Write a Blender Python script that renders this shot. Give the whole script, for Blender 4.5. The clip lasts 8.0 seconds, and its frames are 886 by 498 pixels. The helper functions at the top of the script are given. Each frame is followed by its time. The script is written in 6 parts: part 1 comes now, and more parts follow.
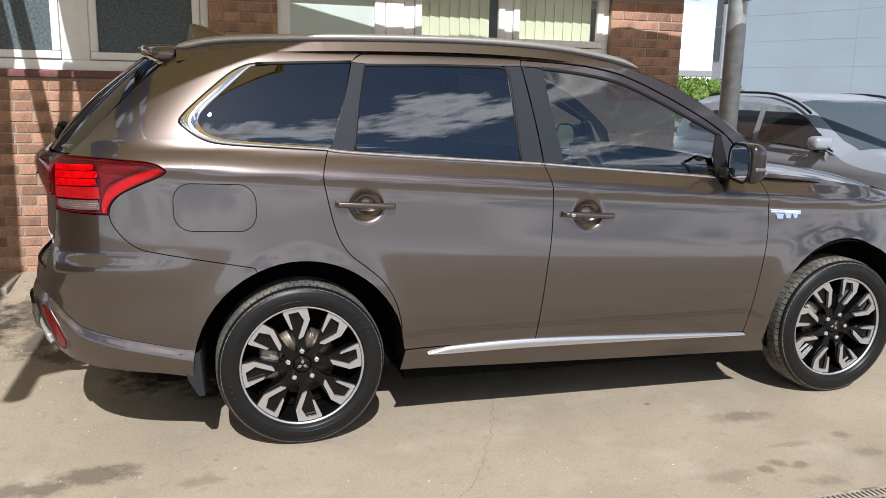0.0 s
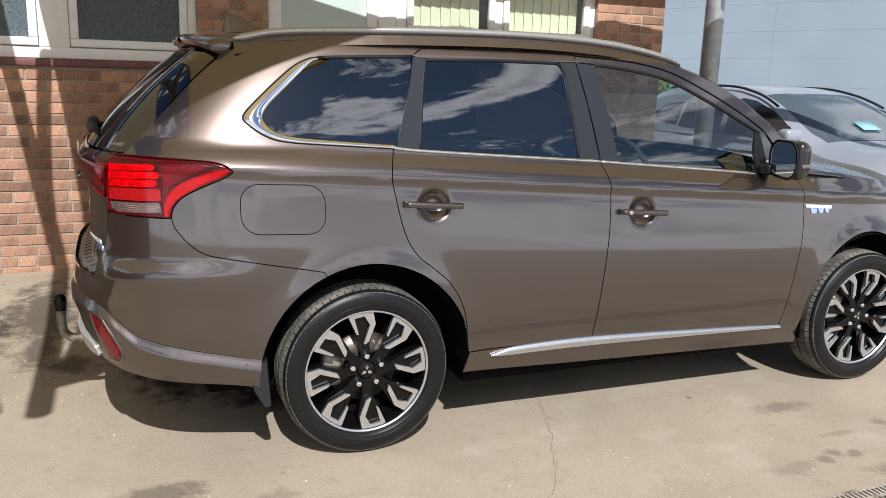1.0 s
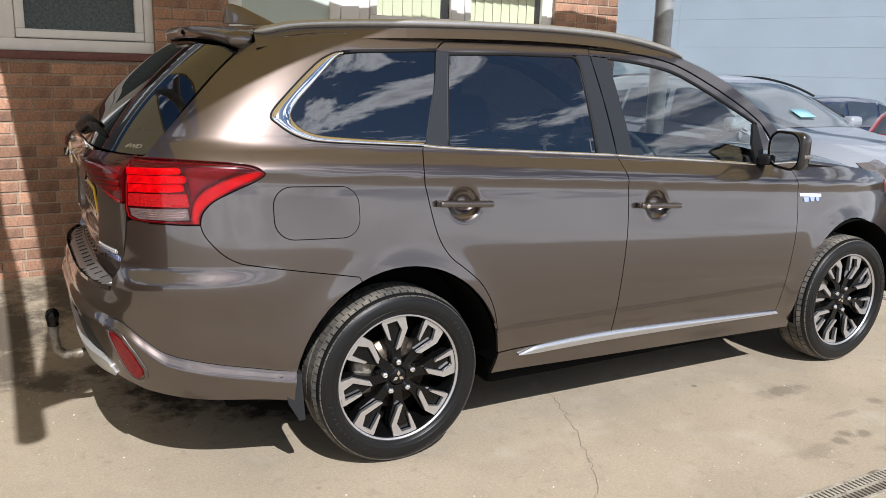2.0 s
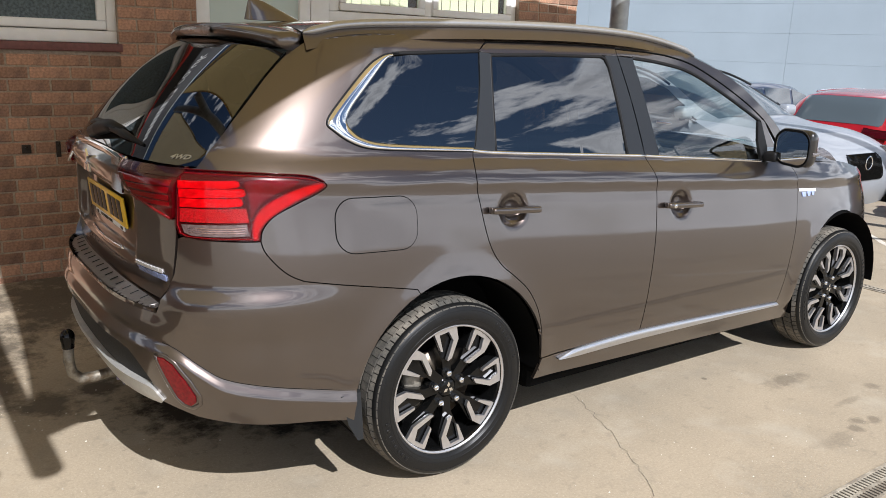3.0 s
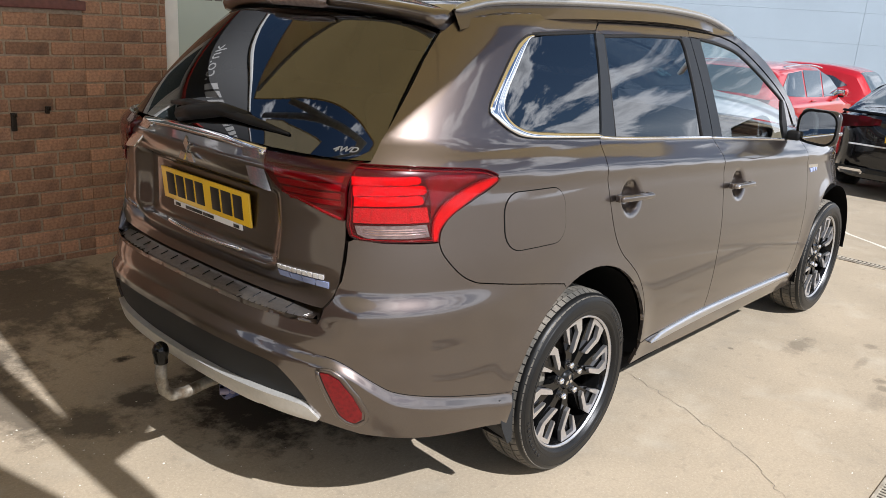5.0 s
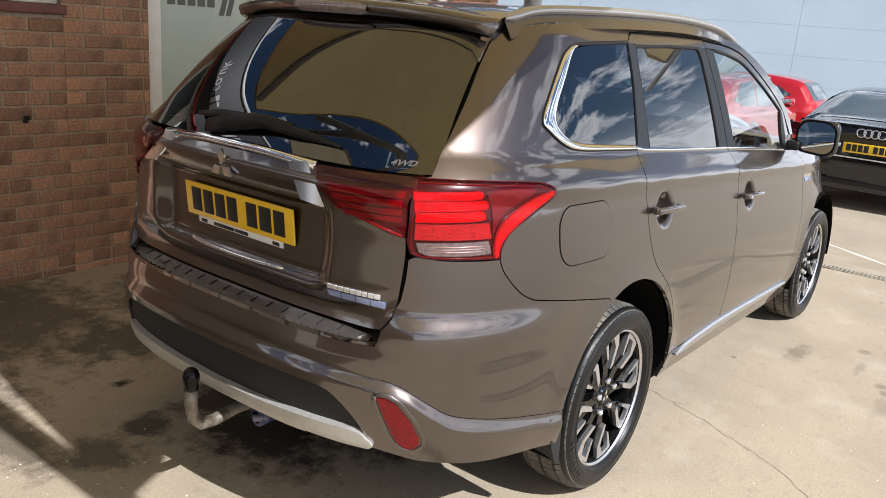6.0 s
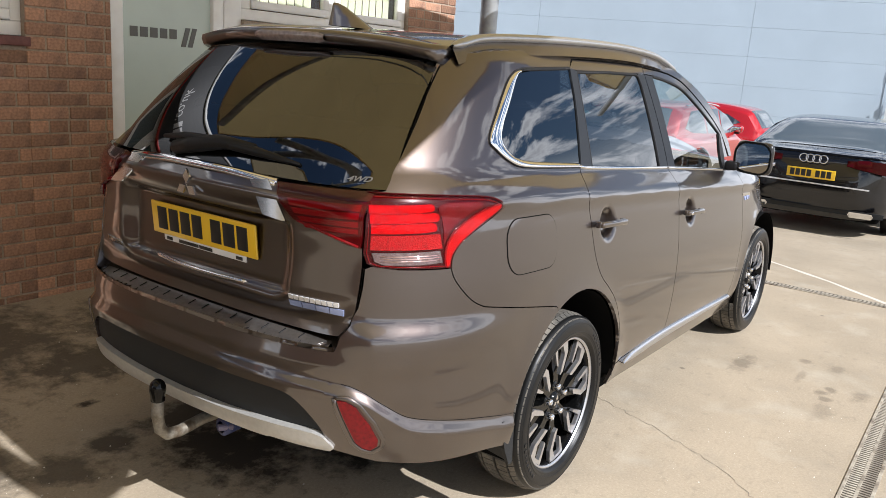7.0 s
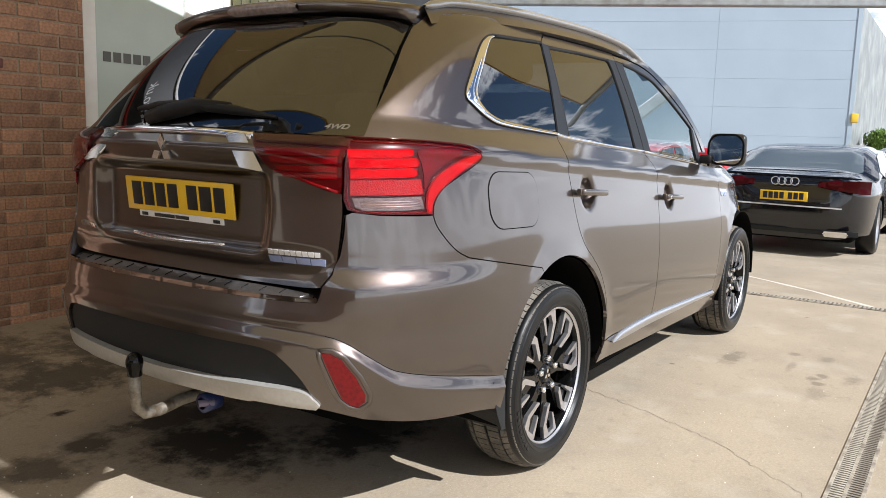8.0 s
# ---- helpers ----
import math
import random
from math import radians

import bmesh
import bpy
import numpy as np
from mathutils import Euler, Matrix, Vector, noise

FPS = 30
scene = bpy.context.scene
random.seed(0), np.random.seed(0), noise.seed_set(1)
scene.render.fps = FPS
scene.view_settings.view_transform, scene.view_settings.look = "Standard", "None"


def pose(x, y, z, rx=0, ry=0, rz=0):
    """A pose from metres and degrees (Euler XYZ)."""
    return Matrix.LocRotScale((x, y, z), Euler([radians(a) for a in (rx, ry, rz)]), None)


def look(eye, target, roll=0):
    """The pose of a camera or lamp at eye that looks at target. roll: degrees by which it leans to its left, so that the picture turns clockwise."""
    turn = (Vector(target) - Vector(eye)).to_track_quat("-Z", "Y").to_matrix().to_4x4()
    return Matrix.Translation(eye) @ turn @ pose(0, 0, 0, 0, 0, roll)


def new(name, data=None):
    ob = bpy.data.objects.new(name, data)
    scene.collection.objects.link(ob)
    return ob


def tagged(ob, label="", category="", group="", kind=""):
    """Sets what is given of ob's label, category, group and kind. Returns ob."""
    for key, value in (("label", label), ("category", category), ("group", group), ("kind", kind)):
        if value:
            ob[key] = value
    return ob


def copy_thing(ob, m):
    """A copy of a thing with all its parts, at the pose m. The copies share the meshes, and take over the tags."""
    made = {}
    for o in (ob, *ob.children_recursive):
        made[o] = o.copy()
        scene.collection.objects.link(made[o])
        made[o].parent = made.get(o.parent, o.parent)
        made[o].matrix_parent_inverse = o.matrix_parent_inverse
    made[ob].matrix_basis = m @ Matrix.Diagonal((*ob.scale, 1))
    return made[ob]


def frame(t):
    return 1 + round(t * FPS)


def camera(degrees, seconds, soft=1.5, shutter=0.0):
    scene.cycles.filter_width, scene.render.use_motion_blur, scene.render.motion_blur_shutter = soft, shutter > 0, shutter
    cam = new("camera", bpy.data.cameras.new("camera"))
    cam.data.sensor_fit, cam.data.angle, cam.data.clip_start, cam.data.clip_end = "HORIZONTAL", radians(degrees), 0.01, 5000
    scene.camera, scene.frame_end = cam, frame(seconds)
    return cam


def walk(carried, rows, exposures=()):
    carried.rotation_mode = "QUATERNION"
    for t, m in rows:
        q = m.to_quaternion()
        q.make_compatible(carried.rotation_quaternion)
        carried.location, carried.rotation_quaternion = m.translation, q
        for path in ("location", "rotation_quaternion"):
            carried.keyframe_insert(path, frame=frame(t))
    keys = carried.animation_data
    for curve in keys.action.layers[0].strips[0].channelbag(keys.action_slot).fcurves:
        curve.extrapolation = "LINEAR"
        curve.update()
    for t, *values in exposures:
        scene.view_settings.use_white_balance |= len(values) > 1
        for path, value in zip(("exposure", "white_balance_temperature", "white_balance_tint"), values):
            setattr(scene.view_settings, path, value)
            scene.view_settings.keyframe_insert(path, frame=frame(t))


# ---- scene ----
cam = camera(58.4, 8.0, 0.6)

PATH = [
    (0, (-0.325, -4.016, 1.483), (0.223, -2.134, 1.086), 1.2),
    (0.5, (-0.581, -3.861, 1.499), (0.061, -2.011, 1.09), 1.5),
    (1, (-0.868, -3.742, 1.503), (-0.129, -1.932, 1.081), 1.7),
    (1.5, (-1.118, -3.628, 1.527), (-0.277, -1.866, 1.092), 1.8),
    (1.7, (-1.178, -3.563, 1.516), (-0.294, -1.823, 1.078), 1.7),
    (2.8, (-1.561, -3.143, 1.56), (-0.462, -1.542, 1.083), 1.8),
    (3, (-1.668, -3.073, 1.581), (-0.526, -1.504, 1.096), 2.0),
    (3.5, (-1.841, -2.862, 1.57), (-0.609, -1.368, 1.071), 2.3),
    (4, (-1.969, -2.646, 1.585), (-0.657, -1.228, 1.068), 2.7),
    (4.5, (-2.175, -2.442, 1.586), (-0.795, -1.097, 1.049), 3.0),
    (4.7, (-2.254, -2.368, 1.611), (-0.852, -1.053, 1.059), 3.4),
    (5.8, (-2.457, -1.976, 1.587), (-0.938, -0.795, 1.04), 4.3),
    (6, (-2.484, -1.941, 1.585), (-0.949, -0.777, 1.049), 4.4),
    (6.5, (-2.55, -1.95, 1.579), (-0.979, -0.82, 1.076), 4.5),
    (7, (-2.592, -2.063, 1.567), (-0.99, -0.955, 1.113), 4.1),
    (7.5, (-2.586, -2.086, 1.452), (-0.957, -0.99, 1.073), 3.0),
    (8, (-2.61, -2.089, 1.213), (-0.958, -0.997, 0.93), 1.7),
]
walk(cam, [(t, look(eye, target, roll)) for t, eye, target, roll in PATH],
     [(0, .15, 6150, 10), (1.5, .20, 6150, 10), (3.5, .34, 6150, 10), (6, .50, 6150, 10), (8, .44, 6150, 10)])

# ---- world, sun, exposure ----
SUN_TRAVEL = Vector((0.15, 1.0, -1.0)).normalized()
sun = new("sun", bpy.data.lights.new("sun", "SUN"))
sun.data.energy, sun.data.angle, sun.data.color = 5.0, radians(0.5), (1.0, 0.975, 0.965)
sun.rotation_euler = SUN_TRAVEL.to_track_quat("-Z", "Y").to_euler()
world = bpy.data.worlds.new("world")
scene.world = world
world.use_nodes = True
wn, wl = world.node_tree.nodes, world.node_tree.links
sky = wn.new("ShaderNodeTexSky")
sky.sky_type, sky.sun_disc = "NISHITA", False
sky.dust_density, sky.ozone_density = 0.3, 3.0
sky.sun_elevation = math.asin(-SUN_TRAVEL.z)
sky.sun_rotation = math.atan2(-SUN_TRAVEL.x, -SUN_TRAVEL.y)
tc = wn.new("ShaderNodeTexCoord")
sep = wn.new("ShaderNodeSeparateXYZ")
wl.new(tc.outputs["Generated"], sep.inputs[0])


def wmath(op, a, b=None):
    n = wn.new("ShaderNodeMath")
    n.operation = op
    for i, v in enumerate((a, b)):
        if v is None:
            continue
        if isinstance(v, (int, float)):
            n.inputs[i].default_value = v
        else:
            wl.new(v, n.inputs[i])
    return n.outputs[0]


# heaped clouds, wider than they are tall
plane = wn.new("ShaderNodeCombineXYZ")
wl.new(sep.outputs[0], plane.inputs[0])
wl.new(sep.outputs[1], plane.inputs[1])
wl.new(wmath("MULTIPLY", sep.outputs[2], 2.3), plane.inputs[2])
cloud = wn.new("ShaderNodeTexNoise")
cloud.inputs["Scale"].default_value, cloud.inputs["Detail"].default_value, cloud.inputs["Roughness"].default_value = 3.0, 12, 0.60
wl.new(plane.outputs[0], cloud.inputs["Vector"])
cover = wn.new("ShaderNodeValToRGB")
cover.color_ramp.elements[0].position, cover.color_ramp.elements[1].position = 0.515, 0.57
low = wmath("ADD", cloud.outputs["Fac"], wmath("MULTIPLY", wmath("SUBTRACT", 0.56, wmath("MAXIMUM", sep.outputs[2], 0.33)), 0.26))
wl.new(low, cover.inputs[0])
shade = wn.new("ShaderNodeValToRGB")
shade.color_ramp.elements[0].position, shade.color_ramp.elements[1].position = 0.55, 0.68
shade.color_ramp.elements[0].color, shade.color_ramp.elements[1].color = (25.0, 25.0, 25.6, 1), (6.0, 6.3, 7.0, 1)
wl.new(low, shade.inputs[0])
mixc = wn.new("ShaderNodeMix")
mixc.data_type = "RGBA"
wl.new(wmath("MULTIPLY", cover.outputs[0], 0.92), mixc.inputs["Factor"])
wl.new(sky.outputs[0], mixc.inputs["A"])
wl.new(shade.outputs[0], mixc.inputs["B"])
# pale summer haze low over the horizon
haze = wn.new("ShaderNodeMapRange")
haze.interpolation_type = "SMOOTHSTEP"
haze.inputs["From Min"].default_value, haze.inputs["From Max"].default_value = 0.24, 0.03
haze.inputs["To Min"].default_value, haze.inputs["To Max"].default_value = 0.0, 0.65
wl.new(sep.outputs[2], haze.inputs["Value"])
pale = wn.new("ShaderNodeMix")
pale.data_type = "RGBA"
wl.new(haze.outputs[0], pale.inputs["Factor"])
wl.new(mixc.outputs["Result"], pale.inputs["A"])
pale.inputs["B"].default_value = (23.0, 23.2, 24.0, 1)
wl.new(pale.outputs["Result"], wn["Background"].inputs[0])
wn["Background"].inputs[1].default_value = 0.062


# ---- materials ----
def mat(name, color, rough=0.5, metal=0.0, grain=None, coat=0.0, bump=None, spec=0.5, alt=None, rand=0.0, **more):
    """Principled material. grain: (scale, amount) of a fine colour noise; alt: (colour, scale, low, high) large
    staining;
    bump: (scale, distance); rand: brightness spread from piece to piece."""
    m = bpy.data.materials.new(name)
    m.use_nodes = True
    nt = m.node_tree
    b = nt.nodes["Principled BSDF"]
    b.inputs["Base Color"].default_value = (*color, 1)
    b.inputs["Roughness"].default_value, b.inputs["Metallic"].default_value = rough, metal
    b.inputs["Coat Weight"].default_value, b.inputs["Coat Roughness"].default_value = coat, 0.02
    b.inputs["Specular IOR Level"].default_value = spec
    for k, v in more.items():
        b.inputs[k.replace("_", " ")].default_value = v
    tex = nt.nodes.new("ShaderNodeTexCoord")
    out = None

    def noise_at(scale, detail=6):
        n = nt.nodes.new("ShaderNodeTexNoise")
        n.inputs["Scale"].default_value, n.inputs["Detail"].default_value = scale, detail
        nt.links.new(tex.outputs["Object"], n.inputs["Vector"])
        return n

    def blend(fac, a, b_, mode="MIX"):
        x = nt.nodes.new("ShaderNodeMix")
        x.data_type, x.blend_type = "RGBA", mode
        for sock, v in (("Factor", fac), ("A", a), ("B", b_)):
            if isinstance(v, (int, float)):
                x.inputs[sock].default_value = v
            elif isinstance(v, tuple):
                x.inputs[sock].default_value = (*v, 1)
            else:
                nt.links.new(v, x.inputs[sock])
        return x.outputs["Result"]

    if alt:
        n = noise_at(alt[1], 8)
        r = nt.nodes.new("ShaderNodeMapRange")
        r.inputs["From Min"].default_value, r.inputs["From Max"].default_value = alt[2], alt[3]
        nt.links.new(n.outputs["Fac"], r.inputs["Value"])
        out = blend(r.outputs[0], color, alt[0])
    if rand:
        oi = nt.nodes.new("ShaderNodeObjectInfo")
        r = nt.nodes.new("ShaderNodeMapRange")
        r.inputs["To Min"].default_value, r.inputs["To Max"].default_value = 1 - rand, 1 + rand
        nt.links.new(oi.outputs["Random"], r.inputs["Value"])
        h = nt.nodes.new("ShaderNodeHueSaturation")
        nt.links.new(r.outputs[0], h.inputs["Value"])
        if out:
            nt.links.new(out, h.inputs["Color"])
        else:
            h.inputs["Color"].default_value = (*color, 1)
        out = h.outputs[0]
    if grain:
        n = noise_at(grain[0], 4)
        r = nt.nodes.new("ShaderNodeMapRange")
        r.inputs["From Min"].default_value, r.inputs["From Max"].default_value = 0.3, 0.7
        r.inputs["To Min"].default_value, r.inputs["To Max"].default_value = 1 - grain[1], 1 + grain[1]
        nt.links.new(n.outputs["Fac"], r.inputs["Value"])
        h = nt.nodes.new("ShaderNodeHueSaturation")
        nt.links.new(r.outputs[0], h.inputs["Value"])
        if out:
            nt.links.new(out, h.inputs["Color"])
        else:
            h.inputs["Color"].default_value = (*color, 1)
        out = h.outputs[0]
    if out:
        nt.links.new(out, b.inputs["Base Color"])
    if bump:
        n = noise_at(bump[0], 5)
        bp = nt.nodes.new("ShaderNodeBump")
        bp.inputs["Distance"].default_value = bump[1]
        nt.links.new(n.outputs["Fac"], bp.inputs["Height"])
        nt.links.new(bp.outputs[0], b.inputs["Normal"])
    return m


PAINT = mat("brown_metallic_paint", (0.096, 0.076, 0.067), 0.35, 0.95, grain=(900, 0.12), coat=1.0, Coat_IOR=1.85)
PAINT.node_tree.nodes["Principled BSDF"].inputs["Coat Roughness"].default_value = 0.055
BLACK_TRIM = mat("black_satin_trim", (0.011, 0.011, 0.012), 0.50, grain=(300, 0.15), spec=0.18)
PILLAR = mat("pillar_film", (0.020, 0.023, 0.028), 0.6, spec=0.18)
PIANO = mat("gloss_black", (0.004, 0.004, 0.004), 0.12, coat=0.1, spec=0.22)
PLASTIC = mat("black_plastic", (0.018, 0.019, 0.020), 0.6, bump=(500, 0.0004), spec=0.25)
RUBBER = mat("tyre_rubber", (0.008, 0.008, 0.008), 0.38, grain=(160, 0.2), bump=(240, 0.0003), spec=0.28)
TREAD = mat("dusty_tread", (0.075, 0.070, 0.060), 0.75, alt=((0.20, 0.175, 0.14), 9, 0.45, 0.7), grain=(160, 0.25), bump=(240, 0.0008))
CHROME = mat("chrome", (0.84, 0.84, 0.85), 0.05, 1.0)
DARK_CHROME = mat("dark_chrome", (0.50, 0.49, 0.48), 0.16, 1.0)
SATIN = mat("satin_metal", (0.55, 0.54, 0.52), 0.30, 1.0, grain=(120, 0.05))
ALLOY = mat("machined_alloy", (0.66, 0.66, 0.68), 0.36, 0.95, grain=(80, 0.05))
RAIL = mat("silver_rail", (0.46, 0.46, 0.46), 0.32, 0.75, grain=(60, 0.05))
SKID = mat("silver_plastic", (0.50, 0.49, 0.46), 0.42, 0.5, grain=(60, 0.06))
STEEL = mat("worn_steel", (0.27, 0.245, 0.20), 0.55, 0.5, alt=((0.12, 0.09, 0.06), 25, 0.5, 0.7), grain=(90, 0.2))
RED_LENS = mat("red_lens", (0.045, 0.001, 0.002), 0.25, coat=0.2, spec=0.15, grain=(30, 0.1))
RED_BRIGHT = mat("bright_red_lens", (0.52, 0.001, 0.003), 0.5, spec=0.0, grain=(55, 0.35))
RED_DARK = mat("dark_red_lens", (0.055, 0.001, 0.002), 0.10, coat=0.3, spec=0.25)
CLEAR_LENS = mat("clear_ribbed_lens", (0.22, 0.20, 0.20), 0.25, 0.6, coat=0.4, bump=(110, 0.002), grain=(90, 0.3))
CABIN = mat("cabin_cloth", (0.016, 0.016, 0.017), 0.8, grain=(200, 0.2))
INNER = mat("underbody_black", (0.005, 0.005, 0.005), 0.9, spec=0.05)
RED_MID = mat("mid_red_lens", (0.17, 0.001, 0.004), 0.12, coat=0.2, spec=0.2)
RED_FIN = mat("wine_red_lens", (0.12, 0.001, 0.004), 0.14, coat=0.2, spec=0.2, grain=(25, 0.2))
RED_GUIDE = mat("red_light_guide", (0.46, 0.002, 0.004), 0.22, coat=0.2, spec=0.1, grain=(14, 0.3))
# brown of the canopy's reflection, painted on the inner lamps
CANOPY_BROWN = mat("brown_reflection_lens", (0.050, 0.016, 0.012), 0.12, coat=0.35, spec=0.3)
DARK_GLOSS = mat("dark_gloss_shell", (0.020, 0.018, 0.017), 0.30, 0.2, coat=0.5)
BRIGHT = mat("bright_metal", (0.88, 0.88, 0.89), 0.34, 0.55)
YELLOW = mat("plate_yellow", (0.80, 0.50, 0.02), 0.35, coat=0.5)
WHITE = mat("white_print", (0.75, 0.75, 0.75), 0.4)
INK = mat("black_print", (0.012, 0.012, 0.012), 0.4)
BLUE_CHROME = mat("blue_chrome", (0.42, 0.50, 0.80), 0.25, 0.6)
DISC = mat("brake_disc", (0.16, 0.13, 0.10), 0.4, 0.9, grain=(60, 0.2))


def glass(name, tint, rough=0.0, mixing=0.5):
    """A thin tinted pane: part clear, part mirror by its own gloss."""
    m = bpy.data.materials.new(name)
    m.use_nodes = True
    nt = m.node_tree
    nt.nodes.remove(nt.nodes["Principled BSDF"])
    tr, gl, mx = nt.nodes.new("ShaderNodeBsdfTransparent"), nt.nodes.new("ShaderNodeBsdfGlossy"), nt.nodes.new("ShaderNodeMixShader")
    tr.inputs[0].default_value = (*tint, 1)
    gl.inputs["Roughness"].default_value = rough
    # the same gloss from both sides of the pane, rising towards grazing angles
    r0 = ((mixing - 1) / (mixing + 1)) ** 2
    lw, pw, ma = nt.nodes.new("ShaderNodeLayerWeight"), nt.nodes.new("ShaderNodeMath"), nt.nodes.new("ShaderNodeMath")
    lw.inputs["Blend"].default_value = 0.5
    pw.operation, ma.operation = "POWER", "MULTIPLY_ADD"
    pw.inputs[1].default_value, ma.inputs[1].default_value, ma.inputs[2].default_value = 5.0, 1 - r0, r0
    nt.links.new(lw.outputs["Facing"], pw.inputs[0])
    nt.links.new(pw.outputs[0], ma.inputs[0])
    nt.links.new(ma.outputs[0], mx.inputs[0])
    nt.links.new(tr.outputs[0], mx.inputs[1])
    nt.links.new(gl.outputs[0], mx.inputs[2])
    nt.links.new(mx.outputs[0], nt.nodes["Material Output"].inputs[0])
    return m


PRIVACY = glass("privacy_glass", (0.08, 0.088, 0.095), 0.0, 2.75)
REAR_GLASS = glass("rear_privacy_glass", (0.10, 0.10, 0.10), 0.0, 2.35)
SILL_METAL = mat("bright_sill_metal", (0.62, 0.63, 0.66), 0.33, 1.0, grain=(120, 0.04))
CLEAR = glass("clear_glass", (0.88, 0.95, 0.93), 0.0, 2.45)
LAMP_COVER = glass("clear_lamp_cover", (0.96, 0.84, 0.83), 0.0, 1.33)
MIRROR = mat("mirror", (0.80, 0.83, 0.86), 0.01, 1.0)


# ---- builders ----
def mesh_of(name, verts, faces, material, smooth=True, normals=None):
    me = bpy.data.meshes.new(name)
    me.from_pydata([tuple(v) for v in verts], [], faces)
    for m in (material if isinstance(material, (list, tuple)) else [material]):
        me.materials.append(m)
    me.update()
    if smooth:
        me.shade_smooth()
    if normals is not None:
        me.normals_split_custom_set_from_vertices([tuple(n) for n in normals])
    return me


def thing(name, label, category, m=None, group="", kind=""):
    ob = new(name)
    ob.empty_display_size = 0.1
    if m is not None:
        ob.matrix_world = m
    return tagged(ob, label, category, group, kind)


def part(name, bm, material, parent, label="", smooth=True, m=None):
    """Links a bmesh or a finished mesh as one mesh object under a thing or a part."""
    if isinstance(bm, bmesh.types.BMesh):
        me = bpy.data.meshes.new(name)
        bm.normal_update()
        bm.to_mesh(me)
        bm.free()
        for x in (material if isinstance(material, (list, tuple)) else [material]):
            me.materials.append(x)
        if smooth:
            me.shade_smooth()
    else:
        me = bm
    ob = new(name, me)
    if parent is not None:
        ob.parent = parent
    if m is not None:
        ob.matrix_basis = m
    if label:
        ob["label"] = label
    return ob


def box(bm, x0, y0, z0, x1, y1, z1, bevel=0.0, m=None, seg=2):
    made = bmesh.ops.create_cube(bm, size=1.0)["verts"]
    bmesh.ops.scale(bm, vec=(x1 - x0, y1 - y0, z1 - z0), verts=made)
    bmesh.ops.translate(bm, vec=((x0 + x1) / 2, (y0 + y1) / 2, (z0 + z1) / 2), verts=made)
    if bevel > 0:
        edges = list({e for v in made for e in v.link_edges})
        out = bmesh.ops.bevel(bm, geom=edges, offset=bevel, segments=seg, affect="EDGES", profile=0.6)
        made = list({v for f in out["faces"] for v in f.verts} | {v for v in made if v.is_valid})
    if m is not None:
        bmesh.ops.transform(bm, matrix=m, verts=made)
    return made


def boxed(x0, y0, z0, x1, y1, z1, bevel=0.0, m=None, seg=2):
    bm = bmesh.new()
    box(bm, x0, y0, z0, x1, y1, z1, bevel, m, seg)
    return bm


def tube(bm, pts, r, seg=12, cap=True):
    """A round bar along points; r is one radius or one a point."""
    pts = [Vector(p) for p in pts]
    rings = []
    up = Vector((0.13, 0.27, 0.95))
    for i, p in enumerate(pts):
        d = (pts[min(i + 1, len(pts) - 1)] - pts[max(i - 1, 0)]).normalized()
        a = d.cross(up).normalized()
        b = d.cross(a)
        rr = r[i] if isinstance(r, (list, tuple)) else r
        rings.append([bm.verts.new(p + rr * (math.cos(k * 2 * math.pi / seg) * a + math.sin(k * 2 * math.pi / seg) * b)) for k in range(seg)])
    for q, w in zip(rings, rings[1:]):
        for k in range(seg):
            bm.faces.new((q[k], q[(k + 1) % seg], w[(k + 1) % seg], w[k]))
    if cap:
        bm.faces.new(rings[0])
        bm.faces.new(rings[-1][::-1])


def tubed(pts, r, seg=12):
    bm = bmesh.new()
    tube(bm, pts, r, seg)
    bmesh.ops.recalc_face_normals(bm, faces=bm.faces)
    return bm


def lathe(profile, seg=48, axis="y"):
    """Turns (radius, along) pairs round the axis."""
    bm = bmesh.new()
    rings = []
    for r, a in profile:
        ring = []
        for k in range(seg):
            t = k * 2 * math.pi / seg
            ring.append(bm.verts.new((r * math.cos(t), a, r * math.sin(t)) if axis == "y" else (r * math.cos(t), r * math.sin(t), a)))
        rings.append(ring)
    for q, w in zip(rings, rings[1:]):
        for k in range(seg):
            bm.faces.new((q[k], w[k], w[(k + 1) % seg], q[(k + 1) % seg]))
    bmesh.ops.recalc_face_normals(bm, faces=bm.faces)
    return bm


def smooth(pts, per=6, closed=False):
    """A Catmull-Rom curve through plane points."""
    p = [np.array(q, float) for q in pts]
    n = len(p)
    out = []
    for i in range(n if closed else n - 1):
        a, b, c, d = ((p[(i - 1) % n], p[i], p[(i + 1) % n], p[(i + 2) % n]) if closed else (p[max(i - 1, 0)], p[i], p[i + 1], p[min(i + 2, n - 1)]))
        for k in range(per):
            t = k / per
            out.append(0.5 * (2 * b + (c - a) * t + (2 * a - 5 * b + 4 * c - d) * t * t + (3 * b - a - 3 * c + d) * t ** 3))
    if not closed:
        out.append(p[-1])
    return [tuple(q) for q in out]


def rounded(x0, z0, x1, z1, r, per=6):
    out = []
    for cx, cz, a0 in ((x1 - r, z1 - r, 0), (x0 + r, z1 - r, 90), (x0 + r, z0 + r, 180), (x1 - r, z0 + r, 270)):
        for k in range(per + 1):
            a = radians(a0 + 90 * k / per)
            out.append((cx + r * math.cos(a), cz + r * math.sin(a)))
    return out


